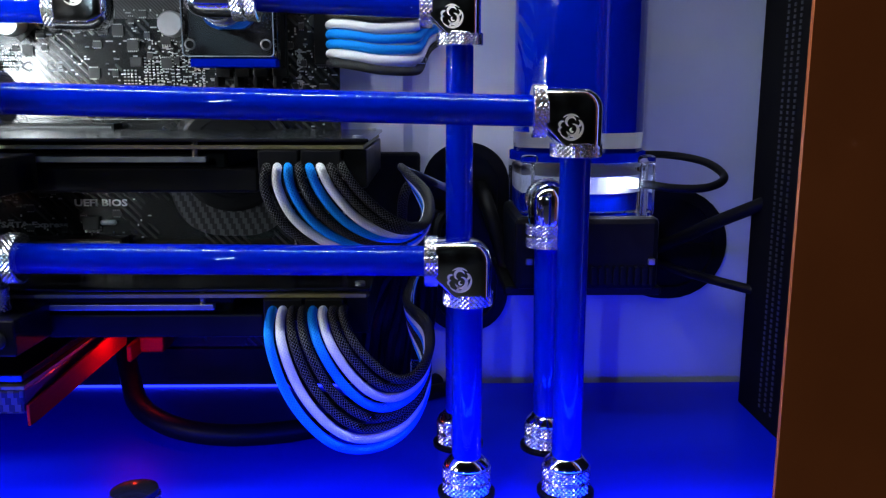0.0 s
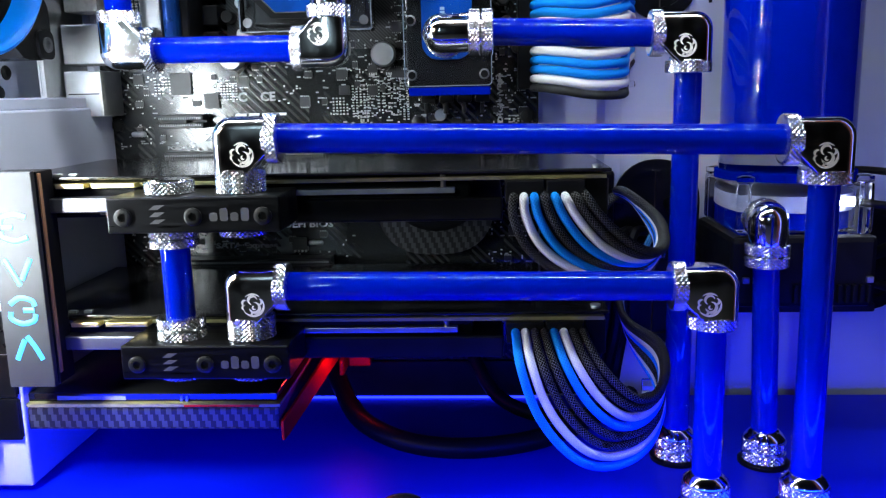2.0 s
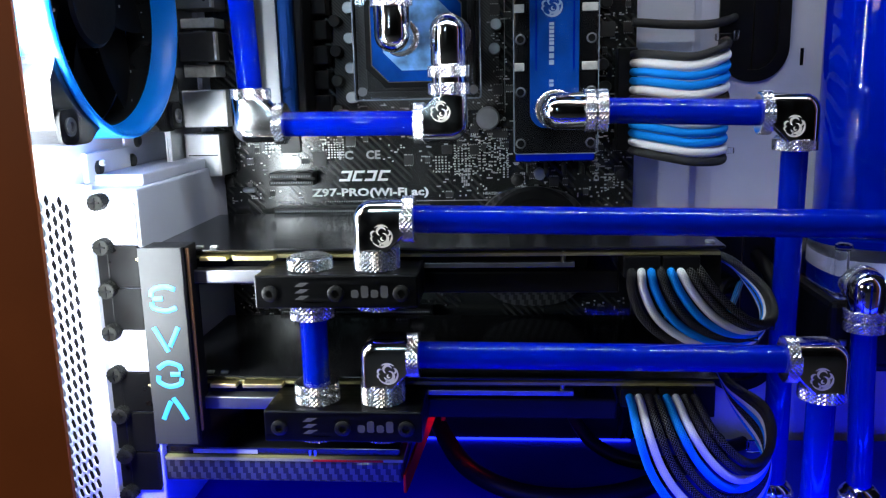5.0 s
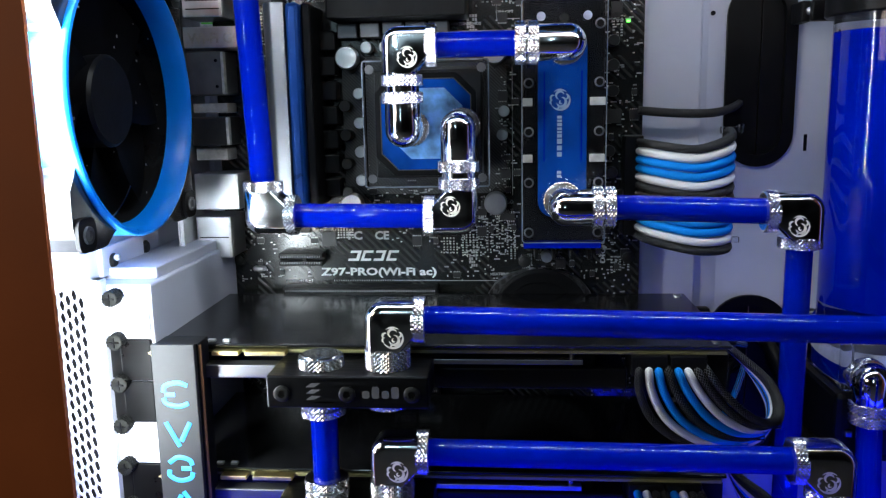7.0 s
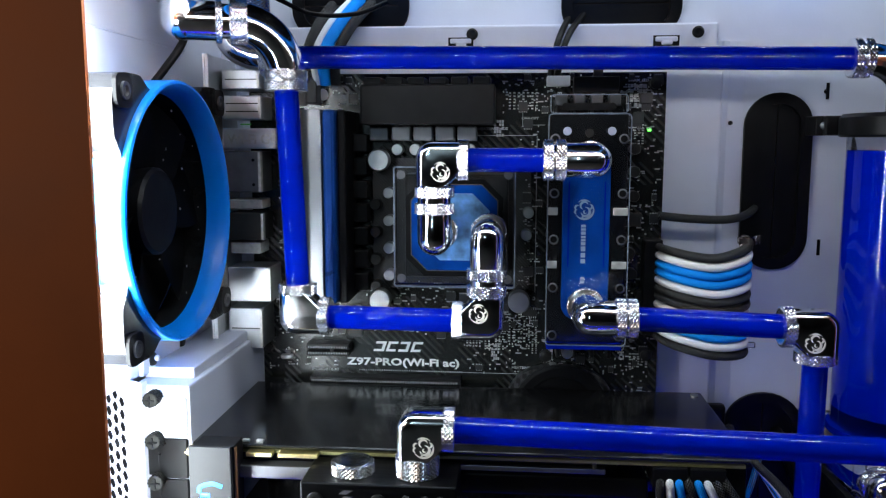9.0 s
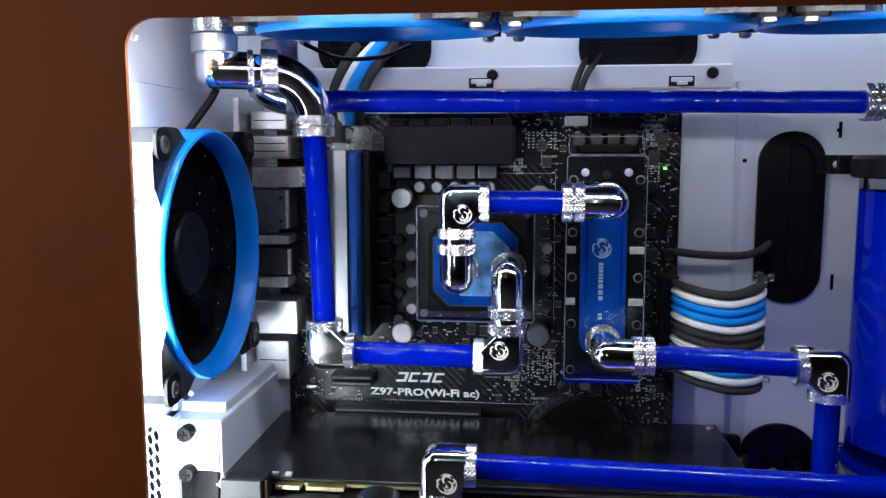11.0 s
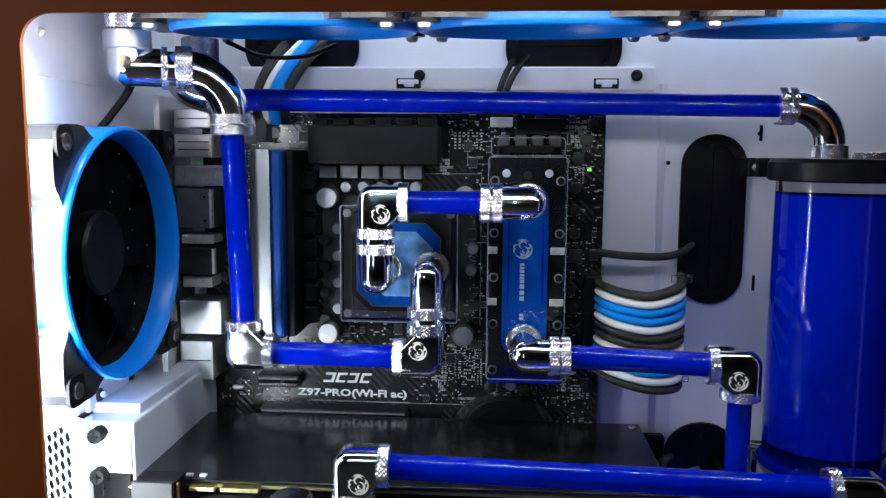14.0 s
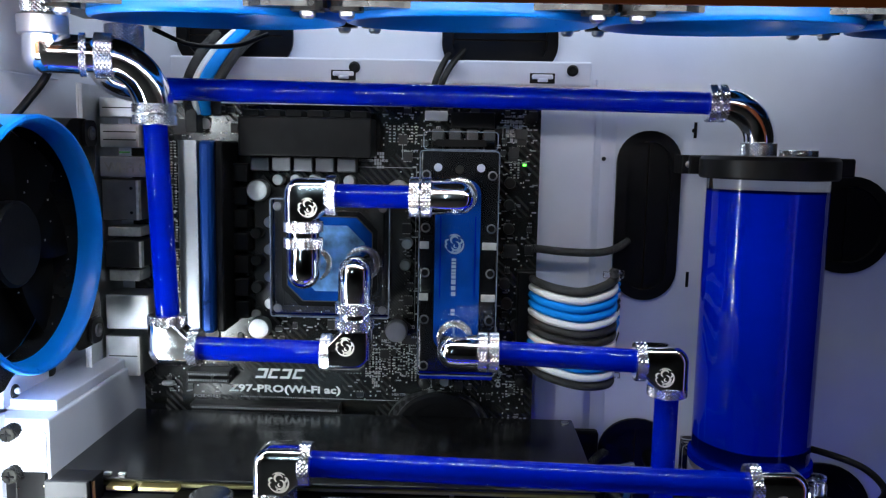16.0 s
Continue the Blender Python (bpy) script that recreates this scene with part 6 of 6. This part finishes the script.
lead("thick black cable lying on the case floor", [(-0.168, 0.4385, 0.046), (-0.166, 0.430, 0.030), (-0.156, 0.408, 0.017), (-0.140, 0.380, 0.010), (-0.112, 0.362, 0.0062), (-0.077, 0.360, 0.0055), (-0.040, 0.378, 0.0055), (0.005, 0.43, 0.0055)], 0.0052)
lead("thin black cable bending down to the case floor", [(-0.086, 0.4385, 0.040), (-0.083, 0.432, 0.026), (-0.071, 0.418, 0.010), (-0.050, 0.404, 0.0045), (-0.020, 0.405, 0.0042), (0.02, 0.43, 0.0042)], 0.0040)
lead("yellow wire beside the lower card's plugs", [(-0.078, 0.437, 0.050), (-0.073, 0.425, 0.046), (-0.069, 0.420, 0.051), (-0.062, 0.425, 0.055)], 0.0008, M_GOLD)
lead("red wire beside the lower card's plugs", [(-0.092, 0.437, 0.052), (-0.085, 0.425, 0.047), (-0.076, 0.421, 0.050)], 0.0008, M_RED)
lead("black braided cable crossing from board to grommet", [(-0.050, 0.434, 0.2470), (-0.030, 0.434, 0.2452), (-0.010, 0.437, 0.2448), (0.003, 0.446, 0.2470), (0.012, 0.461, 0.2500)], 0.0024, M_BRAID_K)
lead("black sleeved cable rising to the top grommet", [(-0.2515, 0.432, 0.322), (-0.2515, 0.428, 0.338), (-0.247, 0.440, 0.357), (-0.243, 0.462, 0.372)], 0.0034, M_BRAID_K)
lead("white sleeved cable rising to the top grommet", [(-0.2465, 0.431, 0.322), (-0.2465, 0.426, 0.338), (-0.240, 0.438, 0.357), (-0.232, 0.462, 0.374)], 0.0024, M_BRAID_W)
lead("blue sleeved cable rising to the top grommet", [(-0.2415, 0.431, 0.322), (-0.2415, 0.426, 0.338), (-0.234, 0.438, 0.357), (-0.225, 0.462, 0.376)], 0.0036, M_BRAID_B)
lead("black sleeved cable rising to the top grommet", [(-0.236, 0.431, 0.322), (-0.2345, 0.428, 0.338), (-0.227, 0.440, 0.357), (-0.218, 0.462, 0.374)], 0.0030, M_BRAID_K)
lead("black fan cable dropping from the top grommet", [(-0.1125, 0.436, 0.326), (-0.1105, 0.436, 0.338), (-0.106, 0.446, 0.352), (-0.099, 0.462, 0.366)], 0.0019)
lead("black fan cable dropping from the top grommet", [(-0.1085, 0.436, 0.326), (-0.1065, 0.436, 0.338), (-0.101, 0.446, 0.352), (-0.091, 0.462, 0.366)], 0.0019)
lead("black fan cable along the bright rear wall", [(-0.2890, 0.350, 0.346), (-0.2925, 0.346, 0.334), (-0.2990, 0.340, 0.322), (-0.3040, 0.334, 0.312), (-0.3060, 0.330, 0.300)], 0.0019)
lead("black fan cable under the roof fans", [(-0.262, 0.405, 0.366), (-0.245, 0.418, 0.3595), (-0.222, 0.425, 0.3605), (-0.205, 0.43, 0.3675)], 0.0013)
lead("black cable looping out of the pump top", [(0.1000, 0.3815, 0.1215), (0.116, 0.3765, 0.1195), (0.132, 0.3765, 0.1200), (0.1425, 0.386, 0.1240), (0.138, 0.402, 0.1300), (0.122, 0.418, 0.1325), (0.106, 0.4385, 0.1300), (0.104, 0.46, 0.122)], 0.0020)
lead("thick black hose from grommet to drive bay", [(0.128, 0.462, 0.074), (0.136, 0.440, 0.083), (0.150, 0.420, 0.096), (0.170, 0.400, 0.110)], 0.0036)
lead("black cable from grommet to drive bay", [(0.128, 0.462, 0.068), (0.140, 0.438, 0.067), (0.155, 0.420, 0.065), (0.170, 0.405, 0.063)], 0.0026)
lead("black cable leaving the lower grommet", [(0.030, 0.462, 0.112), (0.032, 0.444, 0.106), (0.037, 0.436, 0.090), (0.042, 0.43, 0.072), (0.0445, 0.426, 0.060)], 0.0042)
lead("black cable arching out of the lower grommet", [(0.004, 0.462, 0.112), (-0.004, 0.440, 0.118), (-0.012, 0.432, 0.112), (-0.014, 0.4385, 0.096), (-0.013, 0.448, 0.080)], 0.0028, M_BRAID_K)

# Black strands and a slab added to keep the lower tray dark.
bundle = tagged(empty("cable_bundle", (-0.02, 0.44, 0.02)), "bundle of black cables added to darken below the lower grommet", "cable", "loose cables")
rb = random.Random(21)
for i in range(11):
    x = -0.044 + i * 0.0046
    part("strand", sweep(BM(), smooth_path([(x * 0.35 + 0.018, 0.462, 0.055 + rb.uniform(-0.01, 0.05)), (x * 0.7 + 0.004, 0.444 + rb.uniform(-0.003, 0.002), 0.075 + rb.uniform(-0.01, 0.02)), (x, 0.438 + rb.uniform(-0.004, 0.003), 0.045), (x - 0.004, 0.437 + rb.uniform(-0.003, 0.003), 0.022), (x - 0.006, 0.4395, 0.0035)], 6), 0.0031, 8), M_RUBBER, bundle, smooth=True)
part("dark_slab", box(BM(), (-0.0455, 0.4430, 0.0235), (-0.004, 0.4508, 0.132), 0.002), M_RUBBER, bundle)

# floor knob
KX, KY = -0.1105, 0.2850
kn = tagged(empty("thumb_knob", (KX, KY, 0)), "black domed thumb knob with a chrome rim on the floor", "knob")
part("stem", rod(BM(), (KX, KY, 0.0002), (KX, KY, 0.0085), 0.0070, 28), M_BLACK, kn, smooth=True)
part("rim", knurl(BM(), (KX, KY, 0.0085), (KX, KY, 0.0140), 0.0094), M_KNURL, kn, "knurled chrome rim")
part("cap", lathe(BM(), [(0.0088, 0.0140), (0.0086, 0.0160), (0.0050, 0.0172), (0, 0.0174)], (KX, KY, 0), (0, 0, 1), 28), M_BLACKGLOSS, kn, smooth=True)

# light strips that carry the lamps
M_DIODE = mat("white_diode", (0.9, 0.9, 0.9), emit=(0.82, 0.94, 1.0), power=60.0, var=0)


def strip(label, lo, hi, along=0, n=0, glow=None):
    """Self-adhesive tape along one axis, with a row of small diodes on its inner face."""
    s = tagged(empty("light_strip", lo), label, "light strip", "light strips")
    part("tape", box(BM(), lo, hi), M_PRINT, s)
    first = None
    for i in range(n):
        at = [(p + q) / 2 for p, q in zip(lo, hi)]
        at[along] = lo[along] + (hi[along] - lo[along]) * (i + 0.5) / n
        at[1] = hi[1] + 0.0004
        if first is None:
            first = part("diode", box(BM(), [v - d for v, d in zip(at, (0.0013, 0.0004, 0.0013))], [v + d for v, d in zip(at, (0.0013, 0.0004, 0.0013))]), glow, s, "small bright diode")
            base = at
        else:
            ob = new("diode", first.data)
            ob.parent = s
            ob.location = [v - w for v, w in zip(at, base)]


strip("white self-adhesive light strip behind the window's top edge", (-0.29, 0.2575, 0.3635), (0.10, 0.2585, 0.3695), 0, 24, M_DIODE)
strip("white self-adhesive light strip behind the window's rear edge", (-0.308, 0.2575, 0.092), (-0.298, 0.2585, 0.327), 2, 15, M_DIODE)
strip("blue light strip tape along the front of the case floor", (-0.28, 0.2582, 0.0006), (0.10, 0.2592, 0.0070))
# Glowing bar stands in for blue light leaking at the floor's back edge.
bl = tagged(empty("leak_glow", (-0.12, 0.4386, 0.0003)), "glowing blue line for light leaking behind the case floor", "light strip", "light strips")
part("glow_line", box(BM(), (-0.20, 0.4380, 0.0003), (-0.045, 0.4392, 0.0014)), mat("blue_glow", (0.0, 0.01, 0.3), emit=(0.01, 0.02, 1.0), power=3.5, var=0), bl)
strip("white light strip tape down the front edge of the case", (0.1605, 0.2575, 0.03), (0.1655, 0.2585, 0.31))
# Unseen lamp body added to go with the warm room fill.
lamp = tagged(empty("added_lamp", (-0.88, -0.22, -0.25)), "small floor lamp added unseen behind the viewer", "lamp")
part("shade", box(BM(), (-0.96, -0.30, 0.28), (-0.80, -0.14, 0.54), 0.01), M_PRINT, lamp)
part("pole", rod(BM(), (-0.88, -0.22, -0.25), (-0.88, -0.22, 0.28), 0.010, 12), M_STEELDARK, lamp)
# Tape added only to carry the back wall's fill lamp.
strip("white tape added under the roof for the wall's fill lamp", (-0.29, 0.4335, 0.4062), (0.21, 0.4395, 0.4072))
